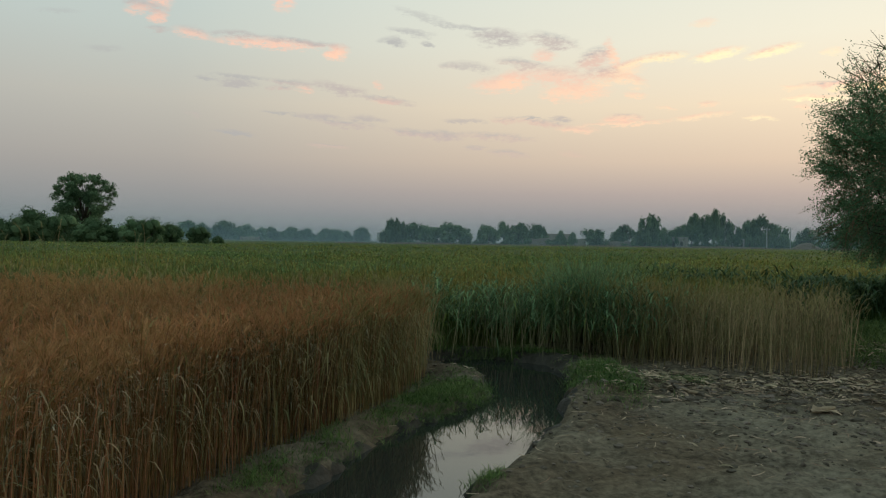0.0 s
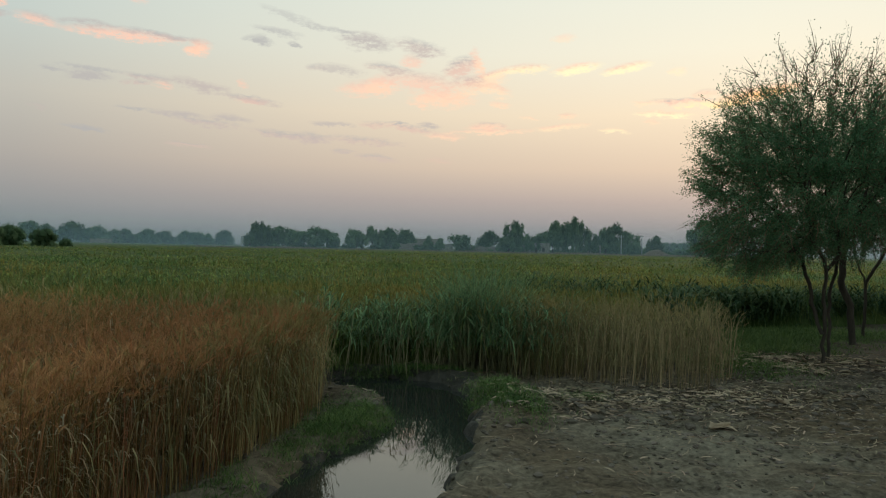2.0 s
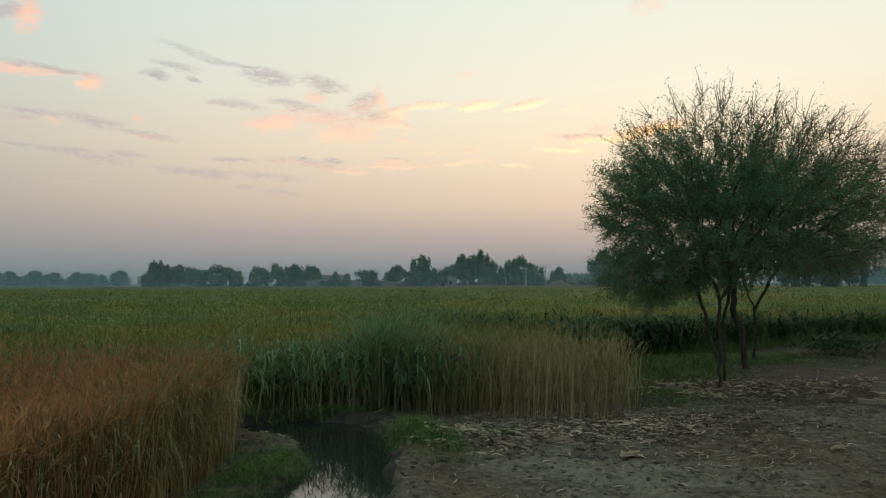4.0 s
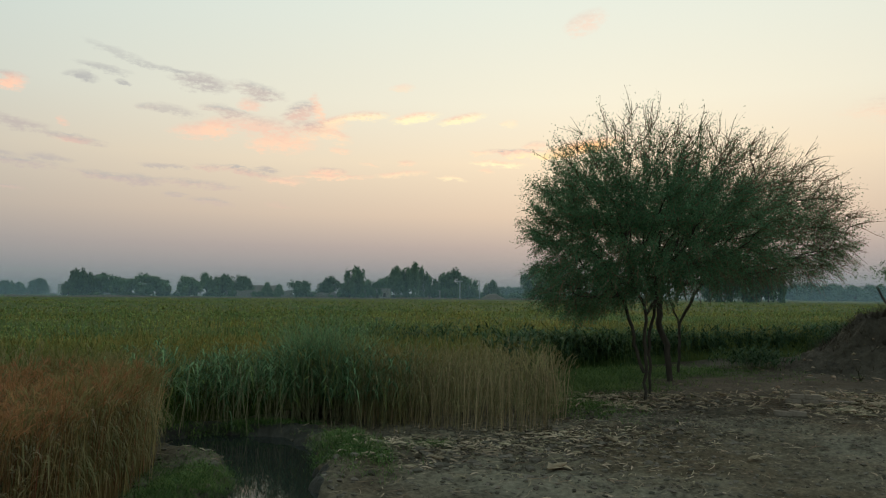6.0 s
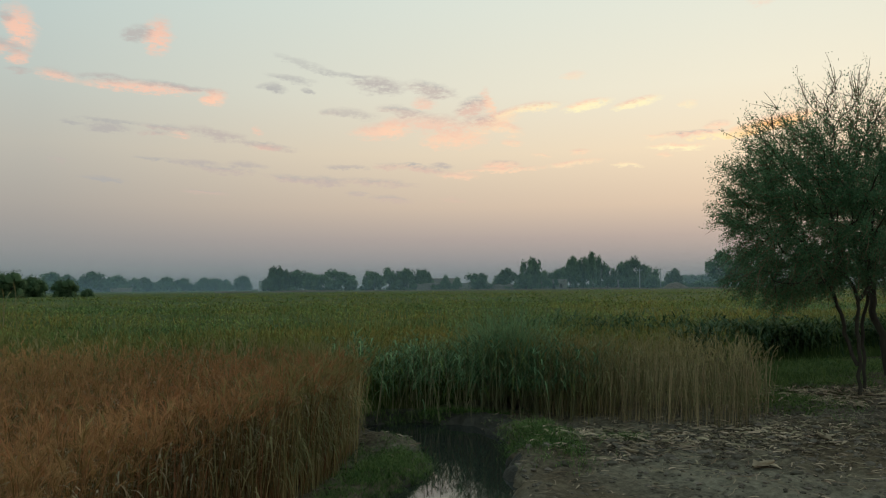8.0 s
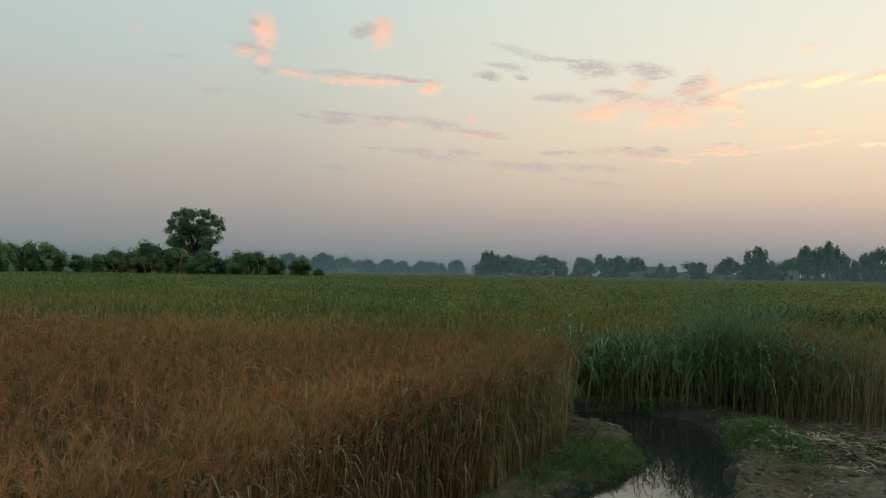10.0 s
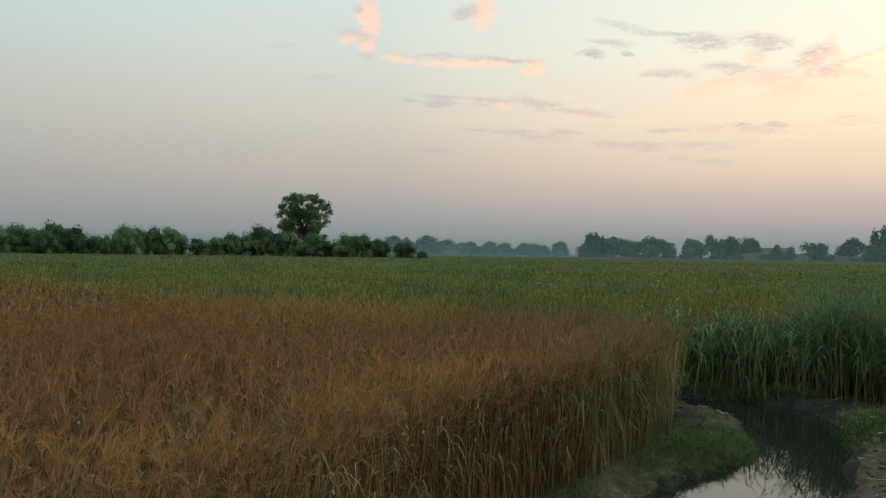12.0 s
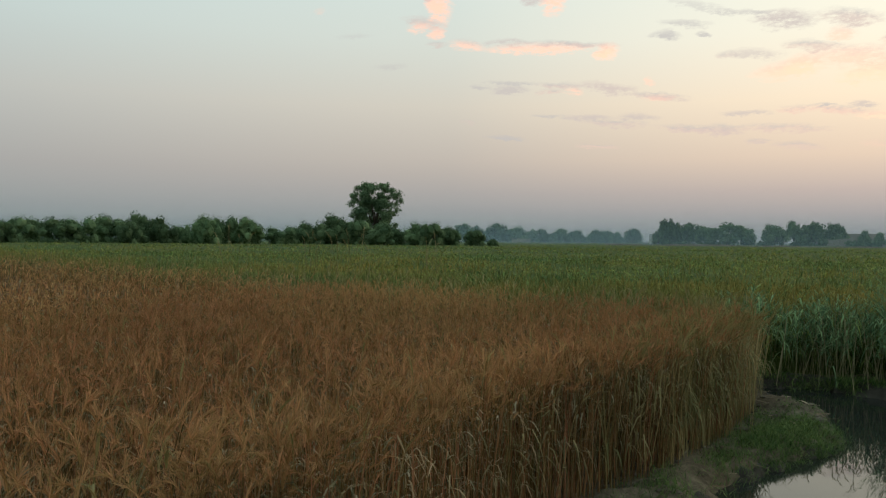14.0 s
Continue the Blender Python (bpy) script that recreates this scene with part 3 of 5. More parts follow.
def clods(x, y):
    """Trodden, cloddy relief of the dry earth, about -1 to 1."""
    u, v = 0.9 * x + 0.35 * y, 0.9 * y - 0.35 * x
    big = 1 - 2 * np.abs(lattice(u * 0.75, v * 1.3, 0.42, 3) - 0.5)
    mid = 1 - 2 * np.abs(lattice(u * 0.8, v * 1.25, 0.17, 5) - 0.5)
    return 0.55 * big + 0.4 * mid + 0.3 * lattice(u, v, 0.075, 9) - 0.75


def bell(x, y, cx, cy, rx, ry):
    return np.exp(-(((x - cx) / rx) ** 2 + ((y - cy) / ry) ** 2))


def ground_z(x, y):
    x, y = np.asarray(x, float), np.asarray(y, float)
    g = ditch_gap(x, y) + 0.1 * (lattice(x, y, 0.26, 1) - 0.5) + 0.13 * (lattice(x, y, 0.1, 4) - 0.5) + 0.05 * (lattice(x, y, 0.05, 7) - 0.5)
    s = np.clip((g + 0.18) / 0.36, 0, 1)
    near = np.clip(1.4 - np.hypot(x, y) / 60, 0, 1)
    z = -0.24 * (1 - s * s * (3 - 2 * s))
    z = z + near * np.clip(g, 0, 1) * (0.018 * wave(x, y, 0.55, 2) + 0.012 * wave(x, y, 0.2, 3) + 0.008 * wave(x, y, 0.09, 5)) * 1.6
    z = z + 0.05 * np.exp(-((g - 0.3) / 0.2) ** 2)
    z = z + 0.05 * np.clip(1.5 - np.hypot(x, y) / 20, 0, 1) * np.clip(g * 3 + 0.5, 0, 1) * clods(x, y)
    z = z + 0.06 * bell(x, y, 0.05, 8.2, 0.3, 0.25) + 0.10 * bell(x, y, 1.75, 8.1, 0.35, 0.6) + 0.06 * bell(x, y, 1.4, 7.3, 0.4, 0.4) + 0.05 * bell(x, y, 6.0, 9.7, 0.7, 0.5)
    return z


def heap_z(x, y):
    """The earth heap's surface over the ground."""
    h = np.minimum(bell(x, y, HEAP[0], HEAP[1], 1.5, 1.5) * 1.5, 1.15) + bell(x, y, HEAP[0] + 1.9, HEAP[1] - 1.9, 1.7, 1.7) * 1.2
    return h * (1 + 0.16 * wave(x, y, 0.35, 6) + 0.1 * wave(x, y, 0.13, 8)) - 0.06


def graded(lo, hi, step, end, grow=1.16):
    mid = list(np.arange(lo, hi, step))
    a, s = [mid[0]], step
    while a[-1] > -end:
        s *= grow
        a.append(a[-1] - s)
    b, s = [mid[-1]], step
    while b[-1] < end:
        s *= grow
        b.append(b[-1] + s)
    return np.array(a[:0:-1] + mid + b[1:])


def grid_tris(nx, ny):
    i = (np.arange(nx - 1)[:, None] * ny + np.arange(ny - 1)[None]).ravel()
    return np.concatenate([np.stack([i, i + ny, i + ny + 1], 1), np.stack([i, i + ny + 1, i + 1], 1)])


gx, gy = graded(-2.0, 8.0, 0.038, 3500), graded(3.9, 10.5, 0.038, 3500)
X, Y = np.meshgrid(gx, gy, indexing="ij")
crumb = rng.normal(0, 0.005, X.shape) * (np.hypot(X, Y) < 25) * (ditch_gap(X, Y) > -0.1) * (0.6 + 0.5 * wave(X, Y, 0.6, 2))
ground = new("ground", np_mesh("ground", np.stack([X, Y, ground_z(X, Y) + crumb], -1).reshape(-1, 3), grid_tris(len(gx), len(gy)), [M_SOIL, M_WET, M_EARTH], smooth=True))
mid = np.stack([X, Y], -1).reshape(-1, 2)[grid_tris(len(gx), len(gy))].mean(1)
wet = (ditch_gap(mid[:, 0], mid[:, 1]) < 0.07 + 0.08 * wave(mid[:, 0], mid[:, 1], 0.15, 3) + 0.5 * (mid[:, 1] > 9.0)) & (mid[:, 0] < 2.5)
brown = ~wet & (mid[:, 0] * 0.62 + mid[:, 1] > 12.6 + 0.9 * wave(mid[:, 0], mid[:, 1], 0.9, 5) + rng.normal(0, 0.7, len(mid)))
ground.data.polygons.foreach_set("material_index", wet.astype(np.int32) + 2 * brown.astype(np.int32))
tagged(ground, "dry trodden greyish-brown earth with a ditch cut in it", "ground", kind="structure")

wx, wy = np.linspace(-3.0, 2.2, 30), np.linspace(-6, 10.4, 60)
X, Y = np.meshgrid(wx, wy, indexing="ij")
water = new("water", np_mesh("water", np.stack([X, Y, np.full_like(X, -0.075)], -1).reshape(-1, 3), grid_tris(30, 60), [M_WATER], smooth=True))
tagged(water, "still muddy ditch water reflecting the evening sky", "water", kind="structure")

# ---- crops ----
WHEAT_LEFT = [(-2.3, -1.5), (-2.05, 1.0), (-1.9, 2.2), (-1.68, 3.2), (-1.5, 4.35), (-1.27, 5.0), (-0.8, 5.9), (-0.52, 6.8), (-0.38, 7.45), (-0.22, 8.1), (-0.7, 8.9), (-2.3, 9.6), (-5.0, 10.6),
              (-8.2, 12.2), (-16.0, 16.4), (-26.0, 21.5), (-45.0, 31.0), (-45.0, -1.5)]
WHEAT_RIGHT = [(2.2, 9.3), (2.5, 9.15), (3.3, 8.72), (4.1, 8.4), (4.55, 8.6), (5.0, 9.2), (5.3, 10.4), (4.6, 11.2), (2.2, 11.0)]
REEDS = [(-0.6, 9.2), (-0.25, 9.75), (0.25, 9.95), (0.8, 9.85), (1.4, 9.6), (2.0, 9.4), (2.55, 9.25), (3.0, 10.1), (2.8, 11.6), (0.5, 11.9), (-0.9, 10.8)]
FIELD_EDGE = [(-60.0, 38.0), (-45.0, 31.3), (-26.0, 21.8), (-16.0, 16.7), (-8.2, 12.5), (-5.0, 10.9), (-2.4, 9.9), (-1.0, 9.1), (-0.3, 9.6), (0.4, 10.6), (2.1, 10.9), (4.5, 11.2), (5.5, 11.3), (6.6, 13.2),
              (8.2, 15.2), (10.0, 15.0), (13.0, 16.3), (17.6, 16.6), (26.0, 20.5), (60.0, 40.0)]


def place_on(p):
    return np.column_stack([p, ground_z(p[:, 0], p[:, 1])])


r7 = np.random.default_rng(3)
ripe_full = [bearded(r7, 0.82) for _ in range(22)]
half_full = [bearded(r7, 0.82, 0.0055, awns=14, ear=0.085, leaf_len=0.2, leaf_w=0.01, leaves=3, nod=0.8) for _ in range(16)]
pale_full = [bearded(r7, 0.8, 0.0065, awns=10, ear=0.095, leaf_len=0.2, leaf_w=0.011, leaves=2, nod=0.7) for _ in range(18)]
plain = [bearded(r7, 0.82, 0.006, awns=8, ear=0.09, awn=0.08, leaves=1, leaf_w=0.014) for _ in range(12)]
coarse_ears = [bearded(r7, 0.82, 0.009, awns=6, ear=0.1, awn=0.09, leaves=1, leaf_len=0.2, leaf_w=0.03) for _ in range(8)]
dry_blade = []
for _ in range(10):
    t = Template()
    t.add(arched_leaf(np.array([0, 0, r7.uniform(0.15, 0.8)]), 0.0, r7.uniform(0.05, 0.17), r7.uniform(0.007, 0.012), r7.uniform(0.3, 0.8), r7.uniform(0.6, 1.5), 4), 0)
    dry_blade.append(t.done())
RIPE, MIXED, PALE, GREEN = [M_RIPE_STEM, M_RIPE_EAR, M_RIPE_LEAF], [M_MIX_STEM, M_MIX_EAR, M_MIX_LEAF], [M_PALE_STEM, M_PALE_EAR, M_MIX_LEAF], [M_GREEN_STEM, M_GREEN_EAR, M_GREEN_LEAF]


def far_off(x, y):
    return np.hypot(x, y)


def green_share(x, y):
    """Where the ripe crop is still green: along its bank edge near the pool and its far corner."""
    rim_x = np.interp(y, [b for a, b in WHEAT_LEFT[3:10]], [a for a, b in WHEAT_LEFT[3:10]])
    strip = 0.6 * np.clip(1 - (rim_x - x) / 0.75, 0, 1) * np.clip((y - 4.8) / 1.6, 0, 1)
    return np.maximum(strip, np.clip(0.95 - np.hypot(x + 0.35, (y - 8.2) * 0.6) / 1.2, 0, 0.75)) + 0.03


near_poly = WHEAT_LEFT[:13] + [(-6.5, 10.9), (-6.5, -1.5)]
p = sown(near_poly, 410, lambda x, y: np.clip(1.25 - far_off(x, y) / 14, 0.28, 1) * (y > 1.0))
bank = np.array(WHEAT_LEFT[2:10])
t = rng.uniform(0, len(bank) - 1.001, 2200)
k = t.astype(int)
q = bank[k] + (bank[k + 1] - bank[k]) * (t - k)[:, None] + np.column_stack([rng.uniform(-0.35, 0.03, 2200), rng.normal(0, 0.05, 2200)])
p = np.concatenate([p, q])
g = rng.random(len(p)) < green_share(p[:, 0], p[:, 1])
tagged(scatter("ripe_wheat", place_on(p[~g]), ripe_full, RIPE, 0.86, 1.12, 0.05, (0.02, 0.01)), "ripe reddish-brown bearded wheat standing close beside the ditch", "wheat", kind="stuff")
tagged(scatter("half_ripe_wheat", place_on(p[g]), half_full, MIXED, 0.85, 1.12, 0.07, (0.03, 0.0)), "half-ripe green and straw-coloured wheat among the ripe stand", "wheat", kind="stuff")
p = p[rng.random(len(p)) < 0.3]
tagged(scatter("dry_blades", place_on(p), dry_blade, [M_DRY], 0.85, 1.12, 0.05), "pale dried blades bent over among the ripe wheat", "wheat leaves", kind="stuff")
far_poly = [(-6.5, 10.9), (-8.2, 12.2), (-16.0, 16.4), (-26.0, 21.5), (-45.0, 31.0), (-45.0, 6.0), (-6.5, 1.5)]
p = sown(far_poly, 120, lambda x, y: np.clip(100 / far_off(x, y) ** 2, 0.05, 1))
edge_y = np.interp(p[:, 0], [x for x, y in far_poly[4::-1]], [y for x, y in far_poly[4::-1]])
g = rng.random(len(p)) < np.clip(0.95 - (edge_y - p[:, 1]) / 7.0, 0.08, 0.85)
tagged(scatter("ripe_wheat", place_on(p[~g]), plain + coarse_ears, RIPE, 0.9, 1.12, 0.06, (0.03, 0.02)), "ripe reddish-brown wheat farther out in the plot", "wheat", kind="stuff")
tagged(scatter("ripe_wheat", place_on(p[g]), plain + coarse_ears, [M_RIPE_STEM, M_GOLD_EAR, M_RIPE_LEAF], 0.9, 1.12, 0.06, (0.03, 0.02)), "golden ripe wheat towards the plot's far rim", "wheat", kind="stuff")

p = sown(WHEAT_RIGHT, 400, lambda x, y: 0.6 + 0.4 * wave(x, y, 0.16, 3))
p = p + rng.normal(0, 0.07, p.shape)
tagged(scatter("pale_wheat", place_on(p), pale_full, PALE, 0.74, 1.06, 0.06, (0.03, 0.0)), "pale yellow-green wheat in a small block beside the dirt", "wheat", kind="stuff")

reeds = [leafy_stalk(r7, 0.84, 12, 0.34, 0.015, 0.008, 0.45) for _ in range(16)]


def blurred(p, by):
    return p + rng.normal(0, by, p.shape)


def dry_ground(p):
    return p[ditch_gap(p[:, 0], p[:, 1]) > 0.0]


p = dry_ground(blurred(sown(REEDS, 75), 0.16))
tagged(scatter("tall_green_crop", place_on(p), reeds, [M_REED_STEM, M_REED_LEAF], 0.75, 1.18, 0.1, (0.08, -0.02)), "tall blue-green leafy stalks at the head of the pool", "green crop", kind="stuff")
p = dry_ground(blurred(sown(REEDS, 75), 0.22))
tagged(scatter("green_wheat", place_on(p), half_full, [M_REED_STEM, M_GREEN_EAR, M_GREEN_LEAF], 0.9, 1.15, 0.1), "green wheat mixed into the tall stalks", "wheat", kind="stuff")
p = dry_ground(rng.normal((2.7, 9.8), (0.3, 0.35), (220, 2)))
tagged(scatter("half_ripe_wheat", place_on(p), pale_full, MIXED, 0.9, 1.15, 0.08), "half-ripe wheat where the pale block meets the green stalks", "wheat", kind="stuff")
p = dry_ground(np.concatenate([rng.normal((-0.55, 7.8), (0.13, 0.35), (110, 2)), rng.normal((-1.0, 9.0), (0.35, 0.2), (240, 2))]))
tagged(scatter("half_ripe_wheat", place_on(p), half_full, MIXED, 0.9, 1.15, 0.12, (0.05, -0.02)), "half-ripe wheat leaning out at the corner of the ripe plot", "wheat", kind="stuff")

p = dry_ground(np.concatenate([blurred(sown(REEDS, 110), 0.1), sown(WHEAT_RIGHT, 60)]))
tagged(scatter("dry_blades", place_on(p), dry_blade, [M_RIPE_LEAF], 0.3, 0.9, 0.25), "brown withered blades low among the green stalks", "wheat leaves", kind="stuff")

# feathery bush rising over the stalks
plume = []
for _ in range(6):
    t = Template()
    for k in range(24):
        a, l = r7.uniform(0, 6.28), r7.uniform(0.65, 1.08)
        up = np.array([0, 0, 1.0]) + turned(a) * r7.uniform(0.03, 0.42)
        arch = turned(a) * 0.18
        t.add(ribbon([(0, 0, 0), up * l * 0.6, up * l + arch], [0.006, 0.004, 0.001], turned(a + 1.57)), 0)
        for j in range(30):
            s = r7.uniform(0.35, 1.0)
            b = up * l * s + arch * max(0.0, s - 0.6) * 2.2
            d = r7.normal(0, 1, 3) * 0.04 + up * 0.055 + arch * 0.3
            x = turned(r7.uniform(0, 6.28)) * 0.003
            t.add((np.array([b - x, b + x, b + d]), np.array([(0, 1, 2)])), 1)
    plume.append(t.done())
bush = new("feathery_bush")
bush.location = (1.8, 10.15, 0)
plume_mesh = [np_mesh("plume", v, f, [M_REED_STEM, M_REED_LEAF], m) for v, f, m in plume]
for x, y in rng.normal((0.05, 0), (0.34, 0.28), (24, 2)):
    ob = new("plume", plume_mesh[rng.integers(len(plume_mesh))])
    ob.parent = bush
    ob.location, ob.rotation_euler, k = (x, y, 0), (rng.normal(0, 0.1), rng.normal(0, 0.1), rng.uniform(0, 6.28)), rng.uniform(0.95, 1.1) + 0.25 * math.exp(-(x / 0.3) ** 2)
    ob.scale = (k, k, k)
tagged(bush, "feathery blue-green bush rising out of the tall crop", "bush")

# the wide field: a dense mass below, plants standing out of it
edge = np.array(FIELD_EDGE)
edge_bear, edge_far = np.arctan2(edge[:, 0], edge[:, 1]), np.hypot(edge[:, 0], edge[:, 1])


def field_in(bearing):
    return np.interp(bearing, edge_bear, edge_far)


bears = np.linspace(radians(-57), radians(56), 420)
steps = np.concatenate([[0.0, 0.12, 0.3], np.geomspace(0.6, 420, 150)])
B, S = np.meshgrid(bears, steps, indexing="ij")
Rr = field_in(B) + S
X, Y = Rr * np.sin(B), Rr * np.cos(B)
top = np.clip(0.44 + S * 0.05, 0.44, 0.5) + np.clip((Rr - 60) / 150, 0, 1) * 0.16 + rng.normal(0, 0.03, X.shape) + 0.04 * wave(X, Y, 0.5, 1) * np.clip(30 / Rr, 0, 1) + 0.04 * wave(X, Y, 2.5, 2) + 0.02 * wave(X, Y, 9, 3)
Z = np.where(S < 0.05, -0.02, np.where(S < 0.2, top * 0.7, top))
field = new("crop_field", np_mesh("crop_field", np.stack([X, Y, Z], -1).reshape(-1, 3), grid_tris(len(bears), len(steps)), [M_CANOPY], smooth=True))
tagged(field, "wide level field of dense green and yellowing wheat", "field", kind="stuff")


def field_points(n, lo, hi, power):
    b = rng.uniform(radians(-56), radians(55), n)
    s = lo + (hi - lo) * rng.random(n) ** power
    f = field_in(b) + s
    return np.column_stack([f * np.sin(b), f * np.cos(b)])


def leaf_top(r, leaves, length, width, ear):
    """The upper part of a green plant: arching blades and a nodding ear over the mass. Slots: 0 stem, 1 ear, 2 leaf."""
    t = Template()
    a = r.uniform(0, 6.28)
    for k in range(leaves):
        t.add(arched_leaf(np.array([*r.normal(0, 0.03, 2), r.uniform(0.5, 0.7)]), r.uniform(0, 6.28), length * r.uniform(0.7, 1.2), width * r.uniform(0.7, 1.2), r.uniform(0.3, 0.8), r.uniform(0.5, 1.3), 2), 2)
    b = np.array([0, 0, r.uniform(0.66, 0.8)])
    e = b + turned(a) * ear * r.uniform(0.2, 0.8) + (0, 0, ear * 0.7)
    t.add(ribbon([b - (0, 0, 0.2), b, e], [0.006, ear * 0.2, ear * 0.04], turned(a + 1.57)), 1)
    return t.done()


green_far = [cereal(r7, 0.82, 0.008, leaves=4, awns=3, ear=0.1, leaf_len=0.3, leaf_w=0.02, awn=0.07) for _ in range(12)]
tops_near = [leaf_top(r7, 4, 0.27, 0.022, 0.1) for _ in range(14)]
tops_mid = [leaf_top(r7, 4, 0.36, 0.045, 0.13) for _ in range(12)]
tops_far = [leaf_top(r7, 4, 0.5, 0.11, 0.16) for _ in range(10)]
tops_last = [leaf_top(r7, 5, 0.8, 0.28, 0.3) for _ in range(10)]


def rough_field(p, low):
    """Uneven growth: the plants' foot sinks in weaker patches."""
    return np.column_stack([p, low + 0.05 * wave(p[:, 0], p[:, 1], 1.1, 4) + 0.04 * wave(p[:, 0], p[:, 1], 4.0, 6)])


p = field_points(6500, 0.0, 1.3, 1.0)
tagged(scatter("green_wheat", rough_field(p, 0.0), green_far, GREEN, 0.66, 0.92, 0.14), "green wheat along the edge of the wide field", "wheat", kind="stuff")
p = field_points(14000, 0.5, 9.0, 1.2)
tagged(scatter("green_wheat", rough_field(p, 0.0), tops_near, GREEN, 0.85, 1.1, 0.15), "green wheat tops in the nearer field", "wheat", kind="stuff")
p = field_points(12000, 6.0, 36.0, 1.4)
tagged(scatter("green_wheat", rough_field(p, 0.02), tops_mid, GREEN, 0.82, 1.0, 0.14), "yellowing green wheat tops across the wide field", "wheat", kind="stuff")
p = field_points(8500, 28.0, 100.0, 1.4)
tagged(scatter("green_wheat", rough_field(p, 0.08), tops_far, GREEN, 0.72, 0.9, 0.12), "yellowing green wheat tops far out in the wide field", "wheat", kind="stuff")
p = field_points(6500, 80.0, 250.0, 1.3)
tagged(scatter("green_wheat", rough_field(p, 0.22), tops_last, GREEN, 0.5, 0.66, 0.1), "hazy green wheat tops at the far end of the field", "wheat", kind="stuff")
near_field = [(-5.0, 10.9), (-2.4, 9.9), (-1.0, 9.1), (-0.5, 9.6), (0.3, 10.5), (2.2, 11.2), (4.5, 11.4), (5.2, 12.6), (0.0, 13.2), (-5.0, 13.0)]
p = sown(near_field, 80)
p = p + rng.normal(0, 0.12, p.shape)
tagged(scatter("green_wheat", place_on(p), green_far, GREEN, 0.82, 1.14, 0.14), "green wheat standing thick behind the ripe plot", "wheat", kind="stuff")
# taller dark plants along the field's open rim and half-ripe oats along the ripe plot
rim = np.array([(5.3, 11.2), (6.5, 13.2), (8.1, 15.2), (10.0, 15.0), (13.0, 16.3), (17.6, 16.6), (22.0, 18.6)])
t = rng.uniform(0, len(rim) - 1.001, 1500)
k = t.astype(int)
p = rim[k] + (rim[k + 1] - rim[k]) * (t - k)[:, None] + np.abs(rng.normal(0, 0.45, (1500, 2))) * (-0.2, 1.0)
tagged(scatter("broad_leaved_crop", np.column_stack([p, np.zeros(len(p))]), [leafy_stalk(r7, 0.62, 8, 0.3, 0.035) for _ in range(8)], [M_GREEN_STEM, M_RIM], 0.9, 1.35, 0.1),
       "dark green leafy plants along the field's rim", "green crop", kind="stuff")
rim = np.array([(-0.4, 9.0), (-2.4, 9.8), (-5.0, 10.8), (-8.2, 12.4), (-16.0, 16.6), (-26.0, 21.7)])
t = rng.uniform(0, 1, 900) ** 1.2 * (len(rim) - 1.001)
k = t.astype(int)
p = rim[k] + (rim[k + 1] - rim[k]) * (t - k)[:, None] + rng.normal((0, 0.05), 0.16, (900, 2))
tagged(scatter("half_ripe_wheat", np.column_stack([p, np.zeros(len(p))]), pale_full, PALE, 0.92, 1.18, 0.1), "taller half-ripe wheat along the ripe plot's far rim", "wheat", kind="stuff")
# a few tall pale grasses standing over the crop
b = np.radians(np.concatenate([rng.normal(-31.0, 0.7, 7), rng.normal(-28.0, 0.8, 8), rng.normal(-22.4, 0.6, 6), rng.normal(-35.5, 1.2, 4)]))
f = rng.uniform(21, 25, len(b))
p = np.column_stack([f * np.sin(b), f * np.cos(b), np.zeros(len(b))])
tagged(scatter("tall_grass", p, pale_full, PALE, 1.75, 2.12, 0.12), "tall pale seeding grass standing over the crop's rim", "grass", kind="stuff")
# darker broad-leaved patch
p = rng.normal((6.2, 16.8), (1.5, 1.6), (420, 2))
tagged(scatter("broad_leaved_crop", np.column_stack([p, np.zeros(len(p))]), [leafy_stalk(r7, 0.8, 10, 0.35, 0.035) for _ in range(6)], [M_GREEN_STEM, M_RIM], 0.9, 1.12, 0.12),
       "dark blue-green broad-leaved plants in the field", "green crop", kind="stuff")

# ---- grass on the banks ----
blades = [tuft(r7, 9, 0.10, 0.006, 0.045) for _ in range(10)]


def grass(label, centre, spread, n, low, high):
    p = rng.normal(centre, spread, (n, 2))
    p = p[ditch_gap(p[:, 0], p[:, 1]) > -0.06]
    tagged(scatter("grass", place_on(p), blades, [M_GRASS], low, high, 0.15), label, "grass", kind="stuff")


grass("short green grass on the tongue of bank beside the pool", (0.12, 7.1), (0.27, 0.42), 2300, 0.3, 0.85)
grass("green grass tufts on the opposite bank of the pool", (1.6, 7.95), (0.19, 0.42), 900, 0.4, 1.2)
grass("green grass tuft hanging over the near bank", (0.27, 4.68), (0.05, 0.12), 110, 0.4, 0.9)
grass("small green grass tuft among dry husks", (2.55, 8.0), (0.14, 0.1), 120, 0.5, 1.0)
grass("green grass in the shade under the thorn trees", (6.9, 12.9), (0.9, 0.8), 2600, 0.8, 1.7)
grass("green grass between the thorn trees and the field", (8.9, 14.1), (1.3, 0.55), 2600, 0.6, 1.6)
grass("green grass beside the pale wheat", (5.6, 10.4), (0.35, 0.7), 1100, 0.5, 1.3)
for cx, cy in ((-1.15, 4.6), (-0.85, 5.3), (-0.5, 6.1), (-0.25, 6.7)):
    grass("thin grass at the foot of the wheat", (cx + 0.06, cy), (0.12, 0.25), 150, 0.35, 0.9)
grass("green grass fringe at the head of the pool", (0.75, 9.9), (0.5, 0.08), 420, 0.5, 1.4)
